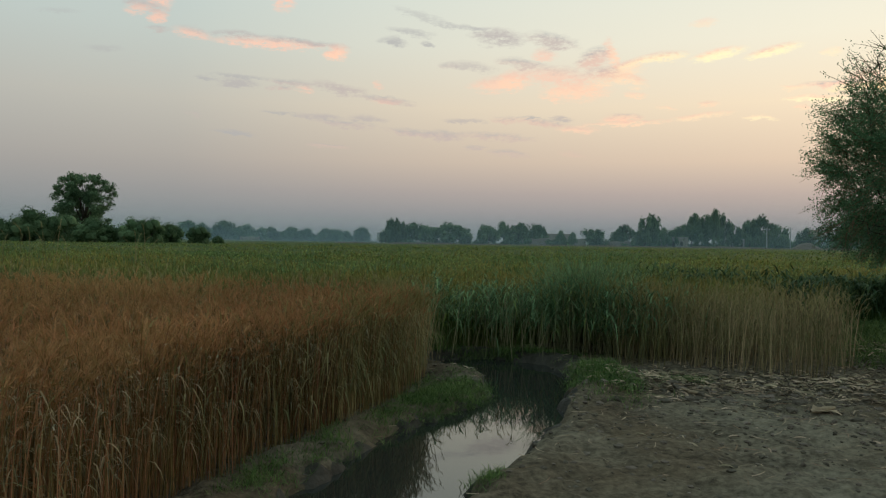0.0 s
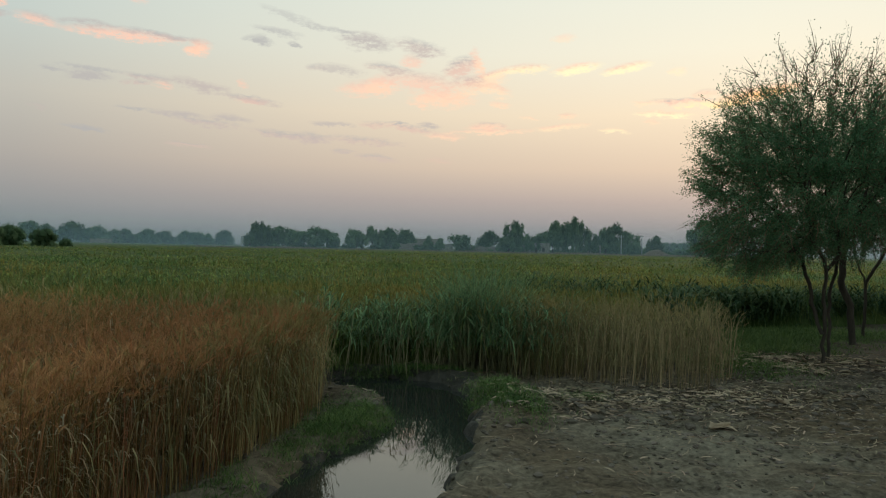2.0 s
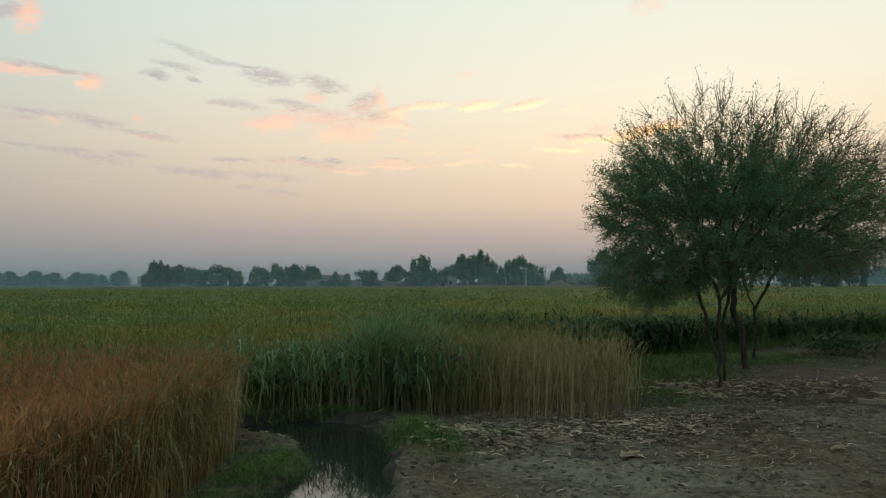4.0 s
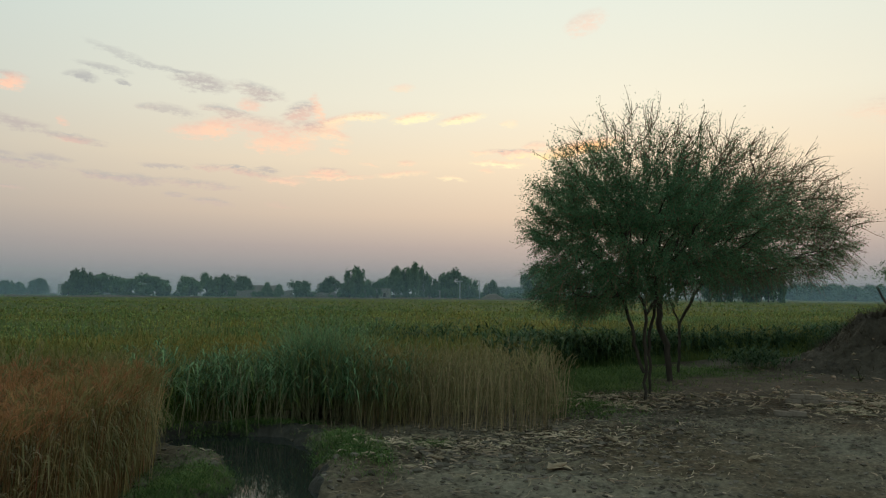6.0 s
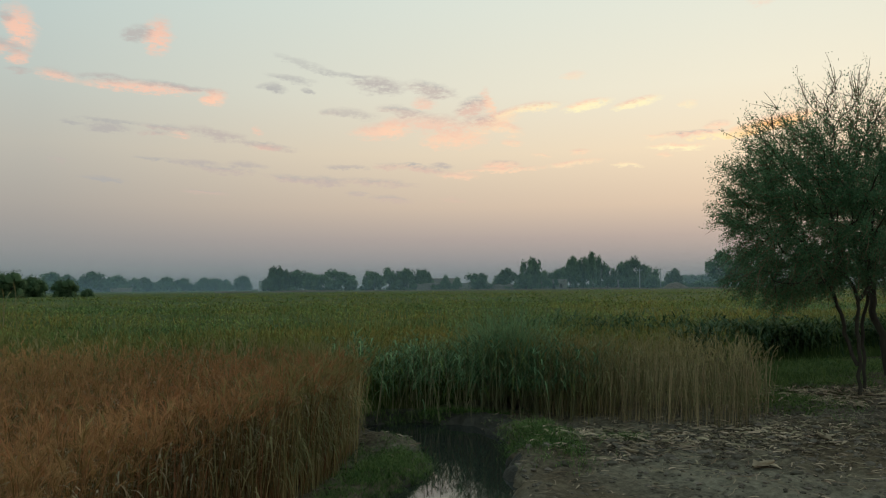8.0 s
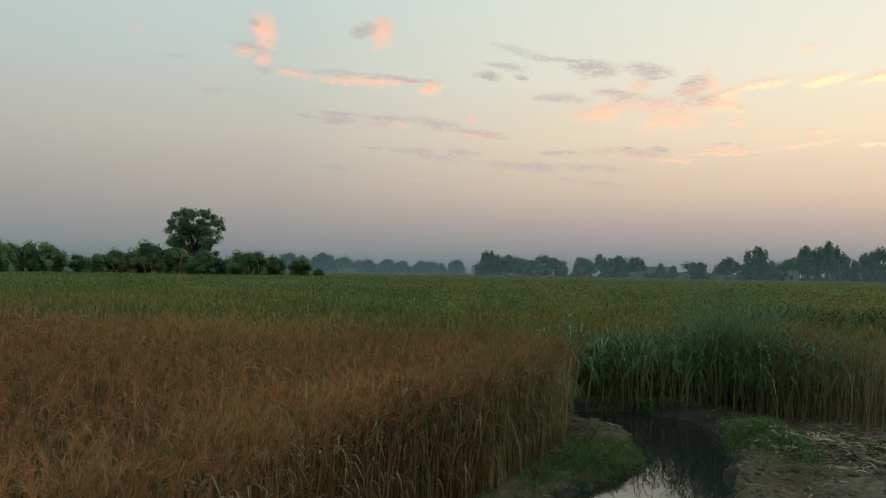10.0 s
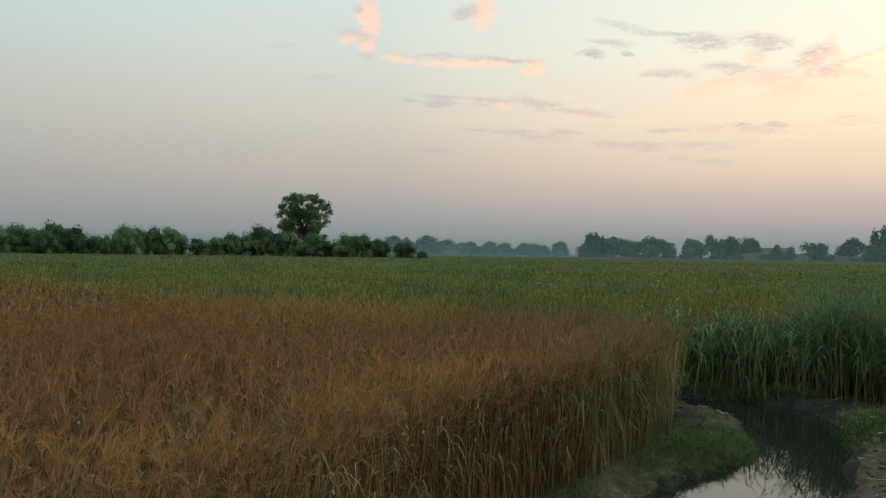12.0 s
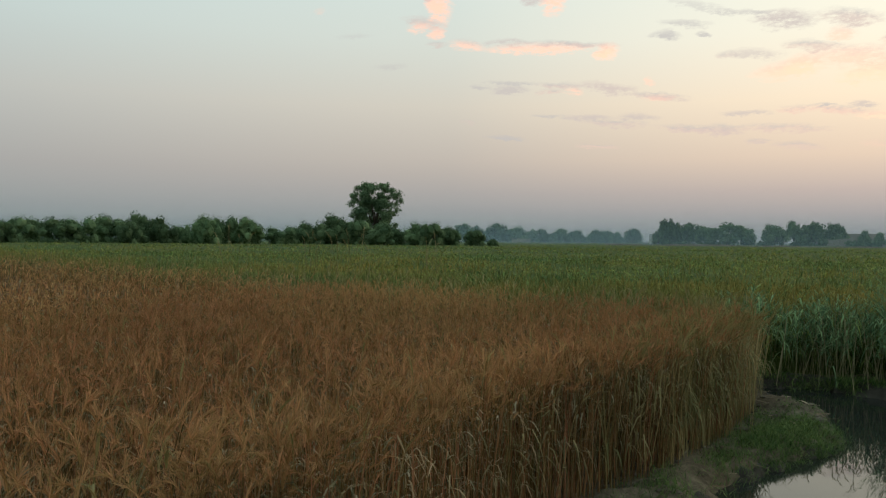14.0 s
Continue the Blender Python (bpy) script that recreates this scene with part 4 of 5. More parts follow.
grass("low weeds on the trodden earth near the field", (10.8, 13.4), (1.3, 0.8), 420, 0.6, 1.5)
p = rng.normal((13.1, 14.1), (0.42, 0.32), (120, 2))
tagged(scatter("weed_clump", place_on(p), [leafy_stalk(r7, 0.4, 9, 0.22, 0.03) for _ in range(6)], [M_GREEN_STEM, M_RIM], 0.6, 1.3, 0.25), "dark leafy weeds sprawling at the field's corner", "weeds", kind="stuff")

# ---- dry litter ----
def lump(r, size):
    bm = bmesh.new()
    bmesh.ops.create_icosphere(bm, subdivisions=1, radius=size)
    k = r.uniform(0.6, 1.3, 3)
    for v in bm.verts:
        v.co = Vector((v.co.x * k[0], v.co.y * k[1], v.co.z * 0.6)) * r.uniform(0.75, 1.2)
    bm.verts.index_update()
    vf = np.array([v.co for v in bm.verts]), np.array([[v.index for v in f.verts] for f in bm.faces])
    bm.free()
    return vf[0], vf[1], np.zeros(len(vf[1]), int)



husks = []
for _ in range(14):
    t = Template()
    l, a = r7.uniform(0.05, 0.17), r7.uniform(0, 6.28)
    s = np.linspace(-0.5, 0.5, 5)
    curl = r7.uniform(0.05, 0.5)
    pts = np.outer(s * l, turned(a)) + np.outer(l * curl * (0.28 - s * s) + 0.018 + r7.uniform(0, 0.02) * s, (0, 0, 1)) + np.outer(l * 0.3 * (s * s), turned(a + 1.57))
    t.add(ribbon(pts, l * np.array([0.03, 0.09, 0.11, 0.09, 0.02]) + 0.003, turned(a + 1.57) + np.array([0, 0, r7.uniform(-0.6, 0.6)])), 0)
    husks.append(t.done())


def litter(label, n, centre, spread, low, high):
    p = rng.normal(centre, spread, (n, 2))
    p = p[ditch_gap(p[:, 0], p[:, 1]) > 0.1]
    tagged(scatter("dry_husks", place_on(p), husks, [M_HUSK], low, high, 0.3), label, "crop litter", kind="stuff")


litter("dry straw-coloured husks strewn before the pale wheat", 3300, (3.3, 8.0), (1.2, 0.42), 0.35, 0.95)
litter("larger torn husks lying before the pale wheat", 800, (3.4, 7.95), (1.05, 0.36), 0.7, 1.25)
p = rng.normal((3.4, 7.9), (1.3, 0.45), (1300, 2))
p = p[(ditch_gap(p[:, 0], p[:, 1]) > 0.15)]
tagged(scatter("rotted_leaves", place_on(p), husks, [M_HUSKY], 0.4, 1.1, 0.3), "dark rotted leaf scraps before the pale wheat", "crop litter", kind="stuff")
p = np.concatenate([rng.normal((3.4, 7.8), (1.3, 0.5), (420, 2)), rng.normal((7.0, 9.9), (1.1, 0.5), (200, 2))])
p = p[(ditch_gap(p[:, 0], p[:, 1]) > 0.15)]
tagged(scatter("soil_clods", place_on(p), [lump(r7, 0.05) for _ in range(8)], [M_CLOD], 0.4, 1.2, 0.0), "larger broken clods before the wheat", "soil clods", kind="stuff")
litter("dry husks trodden into the bare earth", 1000, (3.8, 6.9), (1.7, 1.1), 0.25, 0.8)
litter("dry leaves and husks round the thorn tree's foot", 1100, (6.7, 10.3), (0.9, 0.5), 0.7, 1.7)
litter("heaped dry maize husks on the earth", 2000, (9.9, 8.6), (0.8, 0.8), 0.5, 1.6)
p = np.concatenate([rng.normal((10.5, 9.0), (0.75, 0.75), (420, 2)), rng.normal((14.6, 11.8), (1.2, 0.8), (160, 2))])
tagged(scatter("dry_chips", place_on(p), [lump(r7, 0.035) for _ in range(6)] + husks, [M_CHIP], 0.6, 1.8, 0.3), "heap of pale dry chips and torn maize husks", "crop litter", kind="stuff")
litter("scattered husks on the open earth", 500, (8.0, 9.0), (2.2, 1.8), 0.3, 0.9)
straws = []
for _ in range(10):
    t = Template()
    l, a = r7.uniform(0.03, 0.11), r7.uniform(0, 6.28)
    t.add(ribbon([turned(a) * -l, np.array([0, 0, 0.006]), turned(a + 0.3) * l + (0, 0, 0.012)], [0.004, 0.005, 0.003], turned(a + 1.57) + np.array([0, 0, 0.4])), 0)
    straws.append(t.done())
p = rng.normal((4.2, 7.6), (2.3, 1.5), (2300, 2))
p = p[(ditch_gap(p[:, 0], p[:, 1]) > 0.08) & (p[:, 1] > 3.0)]
g = rng.random(len(p)) < 0.5
tagged(scatter("straw_bits", place_on(p[g]) + (0, 0, 0.008), straws, [M_HUSK], 0.5, 1.4, 0.1), "short bits of pale straw littering the earth", "straw", kind="stuff")
tagged(scatter("straw_bits", place_on(p[~g]) + (0, 0, 0.008), straws, [M_TWIG], 0.5, 1.4, 0.1), "short bits of dark rotted straw on the earth", "straw", kind="stuff")


p = rng.normal((4.0, 7.0), (2.6, 1.9), (4200, 2))
p = p[ditch_gap(p[:, 0], p[:, 1]) > 0.05]
tagged(scatter("soil_clods", place_on(p), [lump(r7, 0.025) for _ in range(10)], [M_CLOD], 0.2, 1.3, 0.0), "small crumbled clods of dry earth", "soil clods", kind="stuff")


# ---- thorn trees ----
def tube(paths, sides=5):
    """Tapered tubes along (points, radii)."""
    vs, fs, base = [], [], 0
    ang = np.arange(sides) * 2 * np.pi / sides
    for pts, rad in paths:
        pts, rad = np.asarray(pts), np.asarray(rad)
        d = np.gradient(pts, axis=0)
        d /= np.linalg.norm(d, axis=1, keepdims=True) + 1e-9
        u = np.cross(d, (0.31, 0.95, 0.05))
        u /= np.linalg.norm(u, axis=1, keepdims=True) + 1e-9
        w = np.cross(d, u)
        ring = pts[:, None] + rad[:, None, None] * (u[:, None] * np.cos(ang)[None, :, None] + w[:, None] * np.sin(ang)[None, :, None])
        vs.append(ring.reshape(-1, 3))
        k, j = np.meshgrid(np.arange(len(pts) - 1), np.arange(sides), indexing="ij")
        a, b = (k * sides + j).ravel() + base, (k * sides + (j + 1) % sides).ravel() + base
        fs.append(np.concatenate([np.stack([a, b, b + sides], 1), np.stack([a, b + sides, a + sides], 1)]))
        base += len(pts) * sides
    return np.concatenate(vs), np.concatenate(fs)


def thorn_tree(seed, foot, stems, centre, radii, points, leafiness, girth, hem, skirt, label):
    """A thorn tree grown towards points in its crown. stems: polylines from the foot, in the tree's own metres; girth: how fast wood thickens; hem: the crown's lower side; skirt: how far the crown's rim hangs down, as a
    direction and depth in metres."""
    r = np.random.default_rng(seed)
    rim, turn_at, lift = np.sqrt(r.random(points)), r.uniform(0, 2 * np.pi, points), r.random(points)
    out = np.column_stack([np.cos(turn_at), np.sin(turn_at)])
    ragged = 1 + 0.13 * np.sin(3 * turn_at + seed) + 0.08 * np.sin(7 * turn_at + 2 * seed)
    roof = centre[2] + radii[2] * (1 - rim**2.2) ** 0.62 * (0.92 + 0.1 * np.sin(5 * turn_at + seed))
    hang = np.clip(out @ np.asarray(skirt), -0.35, None) * np.clip((rim - 0.15) / 0.4, 0, 1)
    base = hem - hang + 0.35 * np.clip(rim - 0.8, 0, 1) / 0.2
    q = np.column_stack([centre[0] + out[:, 0] * rim * ragged * radii[0], centre[1] + out[:, 1] * rim * ragged * radii[1], base + (roof - base) * lift**np.where(rim < 0.6, 1.45, 1.1)])
    pos, par = [], []
    for line in stems:
        prev = -1
        for a, b in zip(line, line[1:]):
            a, b = np.array(a, float), np.array(b, float)
            for s in np.linspace(0, 1, max(2, int(np.linalg.norm(b - a) / 0.13)), endpoint=False):
                pos.append(a + (b - a) * s + r.normal(0, 0.012, 3))
                par.append(prev)
                prev = len(pos) - 1
    pos, par = np.array(pos), list(par)
    trunk_n = len(pos)
    start_z = min(s[-1][2] for s in stems) - 0.5
    live = q
    step = 0.13
    for _ in range(60):
        if not len(live):
            break
        d = live[:, None] - pos[None]
        dist = np.linalg.norm(d, axis=2)
        dist[:, pos[:, 2] < start_z] = 1e6
        who = dist.argmin(1)
        grow = {}
        for k, (w, row) in enumerate(zip(who, dist)):
            grow.setdefault(w, []).append((live[k] - pos[w]) / (row[w] + 1e-9))
        fresh = []
        for w, ds in grow.items():
            v = np.mean(ds, 0) + r.normal(0, 0.12, 3)
            fresh.append(pos[w] + v / (np.linalg.norm(v) + 1e-9) * step)
            par.append(w)
        pos = np.concatenate([pos, fresh])
        new_d = np.linalg.norm(live[:, None] - np.array(fresh)[None], axis=2).min(1)
        live = live[new_d > 0.17]
    n = len(pos)
    kids = [[] for _ in range(n)]
    for i, a in enumerate(par):
        if a >= 0:
            kids[a].append(i)
    tips = np.zeros(n)
    for i in range(n - 1, -1, -1):
        tips[i] = max(1.0, sum(tips[k] for k in kids[i]))
    rad = 0.0046 * tips**girth
    trunk_paths, limb_paths = [], []
    for i in range(n):
        a = par[i]
        if a >= 0 and (len(kids[a]) > 1 and kids[a][0] != i and max(kids[a], key=lambda k: tips[k]) != i) or a < 0:
            chain = [a, i] if a >= 0 else [i]
            while kids[chain[-1]]:
                chain.append(max(kids[chain[-1]], key=lambda k: tips[k]))
            if len(chain) > 1:
                c = np.array(chain)
                rr = rad[c].copy()
                if a >= 0:
                    rr[0] = rr[1]
                (trunk_paths if a < 0 else limb_paths).append((pos[c], rr))
    tree = new("thorn_tree")
    tree.location = foot
    v, f = tube(trunk_paths, 9)
    ob = new("trunk", np_mesh("trunk", v, f, [M_BARK], smooth=True))
    ob.parent = tree
    limb_paths.sort(key=lambda p: -len(p[0]) * p[1][0])
    for line in limb_paths[:14]:
        v, f = tube([line], 7)
        ob = new("limb", np_mesh("limb", v, f, [M_BARK], smooth=True))
        ob.parent = tree
    v, f = tube(limb_paths[14:], 5)
    ob = new("branchwork", np_mesh("branchwork", v, f, [M_BARK], smooth=True))
    ob.parent = tree
    tagged(ob, kind="stuff")
    # twigs and leaflets
    ends = [i for i in range(trunk_n, n) if tips[i] <= 4]
    tv, tf, lv, nt = [], [], [], 0
    for i in ends:
        out = pos[i] - np.asarray(centre) + (0, 0, 0.5)
        out = out / (np.linalg.norm(out) + 1e-9)
        shoot = not kids[i]
        low_down = pos[i][2] < centre[2] - 0.5
        for _ in range(3 if low_down else 4 if shoot else 3):
            d = out * r.uniform(0.6, 1.0) + (0, 0, r.uniform(-0.9, 0.1) if low_down else r.uniform(-0.1, 0.4)) + r.normal(0, 0.22 if shoot else 0.38, 3)
            d /= np.linalg.norm(d)
            l = r.uniform(0.2, 0.45) if low_down else r.uniform(0.22, 0.55) if shoot else r.uniform(0.16, 0.42)
            s = np.linspace(0, 1, 4)[:, None]
            pts = pos[i] + d * l * s + np.array([0, 0, -0.05]) * s * s + r.normal(0, 0.024, (4, 3)) * s
            side = np.cross(d, r.normal(0, 1, 3))
            side /= np.linalg.norm(side) + 1e-9
            v, f = ribbon(pts, [0.010, 0.008, 0.007, 0.004], side)
            tv.append(v)
            tf.append(f + nt)
            nt += len(v)
            m = r.poisson(leafiness * l * leaf_bias(pos[i], centre, radii))
            if m:
                u = r.random((m, 1))
                lv.append(pos[i] + d * l * u + r.normal(0, 0.03, (m, 3)))
    ob = new("twig_growth", np_mesh("twig_growth", np.concatenate(tv), np.concatenate(tf), [M_TWIG]))
    ob.parent = tree
    tagged(ob, kind="stuff")
    lv = np.concatenate(lv)
    k = len(lv)
    a, b = r.normal(0, 1, (k, 3)), r.normal(0, 1, (k, 3))
    a /= np.linalg.norm(a, axis=1, keepdims=True)
    b -= a * (a * b).sum(1, keepdims=True)
    b /= np.linalg.norm(b, axis=1, keepdims=True)
    a, b = a * r.uniform(0.011, 0.024, (k, 1)), b * r.uniform(0.005, 0.009, (k, 1))
    v = np.stack([lv - a, lv + b, lv + a, lv - b], 1).reshape(-1, 3)
    i = np.arange(k)[:, None] * 4
    f = np.concatenate([i + (0, 1, 2), i + (0, 2, 3)])
    ob = new("crown", np_mesh("crown", v, f, [M_ACACIA]))
    ob.parent = tree
    return tagged(tree, label, "tree", "thorn trees by the dirt")


def leaf_bias(p, centre, radii):
    """Fewer leaves towards the top, the outermost shoots and the side that has dried out."""
    u = (np.asarray(p) - centre) / radii
    dry = max(0.0, float(u @ (0.8, -0.6, 0.0))) * min(1.0, max(0.25, u[2] + 0.75))
    return max(0.11, 1.3 - 1.8 * max(0.0, u[2] - 0.02) - 0.85 * dry - 0.25 * float(u @ u))


A, BB, CC = (7.0, 10.2), (9.3, 12.5), (10.4, 13.6)
thorn_tree(17, (A[0], A[1], ground_z(*A)), [[(0, 0, -0.1), (0.0, 0.0, 0.94), (0.02, -0.01, 1.38), (-0.13, 0.1, 1.82), (-0.2, 0.14, 2.3)], [(0.02, -0.01, 1.36), (0.14, -0.1, 1.6), (0.2, -0.12, 2.2)],
                                            [(-0.02, 0.02, 0.45), (-0.11, 0.08, 0.76), (-0.17, 0.13, 1.16), (-0.26, 0.19, 1.55), (-0.4, 0.29, 1.76), (-0.42, 0.3, 2.2)],
                                            [(0.5, 0.55, -0.1), (0.5, 0.56, 0.98), (0.58, 0.5, 1.46), (0.57, 0.48, 2.1)]],
           np.array((0.1, -0.05, 3.0)), np.array((1.75, 1.8, 1.55)), 2900, 150, 0.36, 1.78, (-0.36, 0.2), "thorn tree with slender dark stems and feathery grey-green crown")
thorn_tree(12, (BB[0], BB[1], ground_z(*BB)), [[(0, 0, -0.1), (-0.06, 0.03, 0.7), (-0.2, 0.1, 1.15), (-0.14, 0.08, 1.7), (-0.1, 0.0, 2.3)]],
           np.array((0.85, -0.45, 3.3)), np.array((2.35, 2.1, 1.6)), 1900, 54, 0.41, 1.85, (-0.15, 0.1), "thorn tree with a thick bent trunk and half-bare spreading crown")
thorn_tree(13, (CC[0], CC[1], ground_z(*CC)), [[(0, 0, -0.1), (0.02, 0.0, 1.1), (0.25, -0.15, 1.6), (0.6, -0.3, 2.3)], [(0.02, 0, 1.05), (-0.16, 0.08, 1.6), (-0.2, 0.1, 2.4)]],
           np.array((1.3, -0.75, 3.1)), np.array((2.3, 2.0, 1.45)), 1200, 26, 0.335, 2.2, (0.05, -0.05), "smaller thorn tree with two forked stems and sparse twigs")


# ---- distant trees ----
def crown_mesh(seed, n_clump, leaves, flat_top=1.0, leaf=0.05, fat=1.0, under=0.18):
    """A crown of lumpy leaf masses with leaves standing out of them, 1 m wide and 1 m high, its foot at 0."""
    r = np.random.default_rng(seed)
    rho, way = np.sqrt(r.random(n_clump)) * 0.37, r.uniform(0, 2 * np.pi, n_clump)
    dome = 0.34 + 0.46 * np.sqrt(np.clip(1 - (rho / 0.4) ** 3.2, 0, 1)) * flat_top * r.uniform(0.86, 1.0, n_clump)
    c = np.column_stack([rho * np.cos(way), rho * np.sin(way), under + (dome - under) * r.random(n_clump) ** 0.5])
    s = r.uniform(0.11, 0.21, n_clump) * fat
    bm = bmesh.new()
    bmesh.ops.create_icosphere(bm, subdivisions=1, radius=1.0)
    bv = np.array([v.co for v in bm.verts])
    bf = np.array([[v.index for v in f.verts] for f in bm.faces])
    bm.free()
    mass = [c[k] + bv * (s[k] * r.uniform(0.5, 0.86, (len(bv), 1))) * (1, 1, 0.85) for k in range(n_clump)]
    k = r.integers(0, n_clump, leaves)
    d = r.normal(0, 1, (leaves, 3))
    d /= np.linalg.norm(d, axis=1, keepdims=True)
    q = c[k] + d * (s[k] * r.uniform(0.66, 1.16, leaves))[:, None] * (1, 1, 0.85)
    a, b = r.normal(0, 1, (leaves, 3)), r.normal(0, 1, (leaves, 3))
    a /= np.linalg.norm(a, axis=1, keepdims=True)
    b = np.cross(a, b)
    b /= np.linalg.norm(b, axis=1, keepdims=True)
    a, b = a * r.uniform(0.5, 1, (leaves, 1)) * leaf, b * r.uniform(0.3, 0.7, (leaves, 1)) * leaf
    v = np.stack([q - a, q + b, q + a, q - b], 1).reshape(-1, 3)
    lo, hi = np.percentile(v, 0.5, axis=0), np.percentile(v, 99.5, axis=0)
    i = np.arange(leaves)[:, None] * 4
    f = np.concatenate([i + (0, 1, 2), i + (0, 2, 3)] + [bf + len(v) + k * len(bv) for k in range(n_clump)])
    v = (np.concatenate([v] + mass) - lo) / (hi - lo) - (0.5, 0.5, 0)
    return np_mesh("crown", v, f, [M_TREE])


def fan_tree(bearing, far, tall, wide, label, group):
    """A broad tree whose limbs fan out from a short trunk into many separate leaf clumps, flat on top."""
    r = np.random.default_rng(21)
    tree = new("tree")
    tree.location = (far * math.sin(radians(bearing)), far * math.cos(radians(bearing)), 0)
    tree.rotation_euler = (0, 0, radians(-bearing))
    c = []
    while len(c) < 150:
        z = r.uniform(0.3, 1.0)
        half = np.interp(z, (0.3, 0.42, 0.6, 0.8, 0.93, 1.0), (0.36, 0.46, 0.5, 0.5, 0.44, 0.28))
        x, y = r.uniform(-1, 1, 2)
        if x * x + y * y < 1 and abs(x) > 0.17 * (z < 0.62) * r.random() and (abs(x * half - 0.06) > 0.045 or z < 0.86):
            c.append((x * half * wide, y * half * wide, z * tall))
    c = np.array(c)
    size = r.uniform(0.06, 0.105, len(c)) * wide
    n = 130
    k = np.repeat(np.arange(len(c)), n)
    d = r.normal(0, 1, (len(k), 3))
    d /= np.linalg.norm(d, axis=1, keepdims=True)
    q = c[k] + d * (size[k] * r.uniform(0.15, 1.1, len(k)))[:, None] * (1.05, 1.05, 0.85)
    a, b = r.normal(0, 0.12, q.shape), r.normal(0, 0.08, q.shape)
    i = np.arange(len(q))[:, None] * 4
    ob = new("crown", np_mesh("crown", np.stack([q - a, q + b, q + a, q - b], 1).reshape(-1, 3), np.concatenate([i + (0, 1, 2), i + (0, 2, 3)]), [M_BROAD]))
    ob.parent = tree
    fork = np.array((0, 0, 0.24 * tall))
    v, f = tube([(np.array([(0, 0, -0.3), (0.05, 0, 0.12 * tall), fork]), np.array([0.34, 0.27, 0.24]))], 9)
    ob = new("trunk", np_mesh("trunk", v, f, [M_BARK], smooth=True))
    ob.parent = tree
    for e in c[::6]:
        bow = fork + (e - fork) * (0.35, 0.35, 0.55)
        v, f = tube([(np.array([fork, bow, e]), np.array([0.13, 0.08, 0.03]))], 6)
        ob = new("limb", np_mesh("limb", v, f, [M_BARK], smooth=True))
        ob.parent = tree
    tagged(tree, label, "tree", group)


def trunk_mesh(seed):
    r = np.random.default_rng(seed)
    lines = [(np.array([(0, 0, -0.02), (0.01, 0, 0.2), (r.normal(0, 0.03), 0, 0.5)]), np.array([0.045, 0.03, 0.02]))]
    for k in range(4):
        e = turned(r.uniform(0, 6.28)) * r.uniform(0.15, 0.3)
        lines.append((np.array([(0.01, 0, 0.2), e * 0.5 + (0, 0, 0.36), e + (0, 0, 0.55)]), np.array([0.022, 0.015, 0.008])))
    v, f = tube(lines, 6)
    return np_mesh("trunk", v, f, [M_BARK], smooth=True)


def sparse_crown(seed):
    """Thin hanging sprays of leaves on an open crown, 1 m wide and high."""
    r = np.random.default_rng(seed)
    q = []
    for _ in range(46):
        d = r.normal(0, 1, 3) * (0.2, 0.2, 0.16) + (0, 0, 0.62)
        q.append(d + r.normal(0, 1, (18, 3)) * (0.03, 0.03, 0.05))
    q = np.concatenate(q)
    a, b = r.normal(0, 0.012, q.shape) - (0, 0, 0.012), r.normal(0, 0.006, q.shape)
    i = np.arange(len(q))[:, None] * 4
    return np_mesh("crown", np.stack([q - a, q + b, q + a, q - b], 1).reshape(-1, 3), np.concatenate([i + (0, 1, 2), i + (0, 2, 3)]), [M_TREE])


CROWNS = [crown_mesh(50 + k, 24, 2000, 0.9, 0.036, fat=0.78, under=0.3) for k in range(6)]
HEDGES = [crown_mesh(90 + k, 40, 4400, 1.0, 0.022, fat=0.95) for k in range(5)]
BUSHES = [crown_mesh(65 + k, 9, 700, 0.7, 0.07) for k in range(3)]
SPARSE = [sparse_crown(75)]
FLATS = [crown_mesh(60 + k, 20, 1700, 0.7, 0.04, fat=0.7, under=0.35) for k in range(3)]
TRUNKS = [trunk_mesh(80 + k) for k in range(4)]


def far_tree(bearing, far, tall, wide, crowns, label, group, low=0.0):
    """low: share of the height that is bare trunk."""
    tree = new("tree")
    tree.location = (far * math.sin(radians(bearing)), far * math.cos(radians(bearing)), 0)
    tree.rotation_euler = (0, 0, rng.uniform(0, 6.28))
    t = new("trunk", TRUNKS[rng.integers(len(TRUNKS))])
    c = new("crown", crowns[rng.integers(len(crowns))])
    t.parent = c.parent = tree
    t.scale = (wide * 0.8, wide * 0.8, tall)
    c.scale = (wide, wide, tall * (1 - low))
    c.location = (0, 0, tall * low)
    tagged(tree, label, "tree", group)


HEDGE = [(-50.9, 4.0, 3.6), (-49.5, 4.8, 4.6), (-47.5, 4.5, 5.6), (-46.3, 4.7, 4.7), (-44.4, 5.3, 5.3), (-42.8, 5.6, 4.9), (-43.0, 4.1, 3.9), (-41.2, 4.9, 4.7), (-39.9, 3.7, 3.6), (-39.0, 3.7, 3.0), (-38.1, 5.3, 4.6), (-36.8, 5.3, 4.6), (-35.2, 5.1, 5.1), (-32.8, 3.7, 5.1), (-31.1, 4.6, 5.2), (-29.1, 6.0, 6.4), (-27.1, 5.3, 5.2), (-25.1, 4.6, 5.9), (-22.8, 4.6, 4.8), (-21.6, 4.7, 4.2), (-20.2, 4.0, 3.8), (-18.3, 3.5, 3.4), (-16.9, 1.9, 1.9)]
BIG = [(-25.8, 12.5, 10.2)]
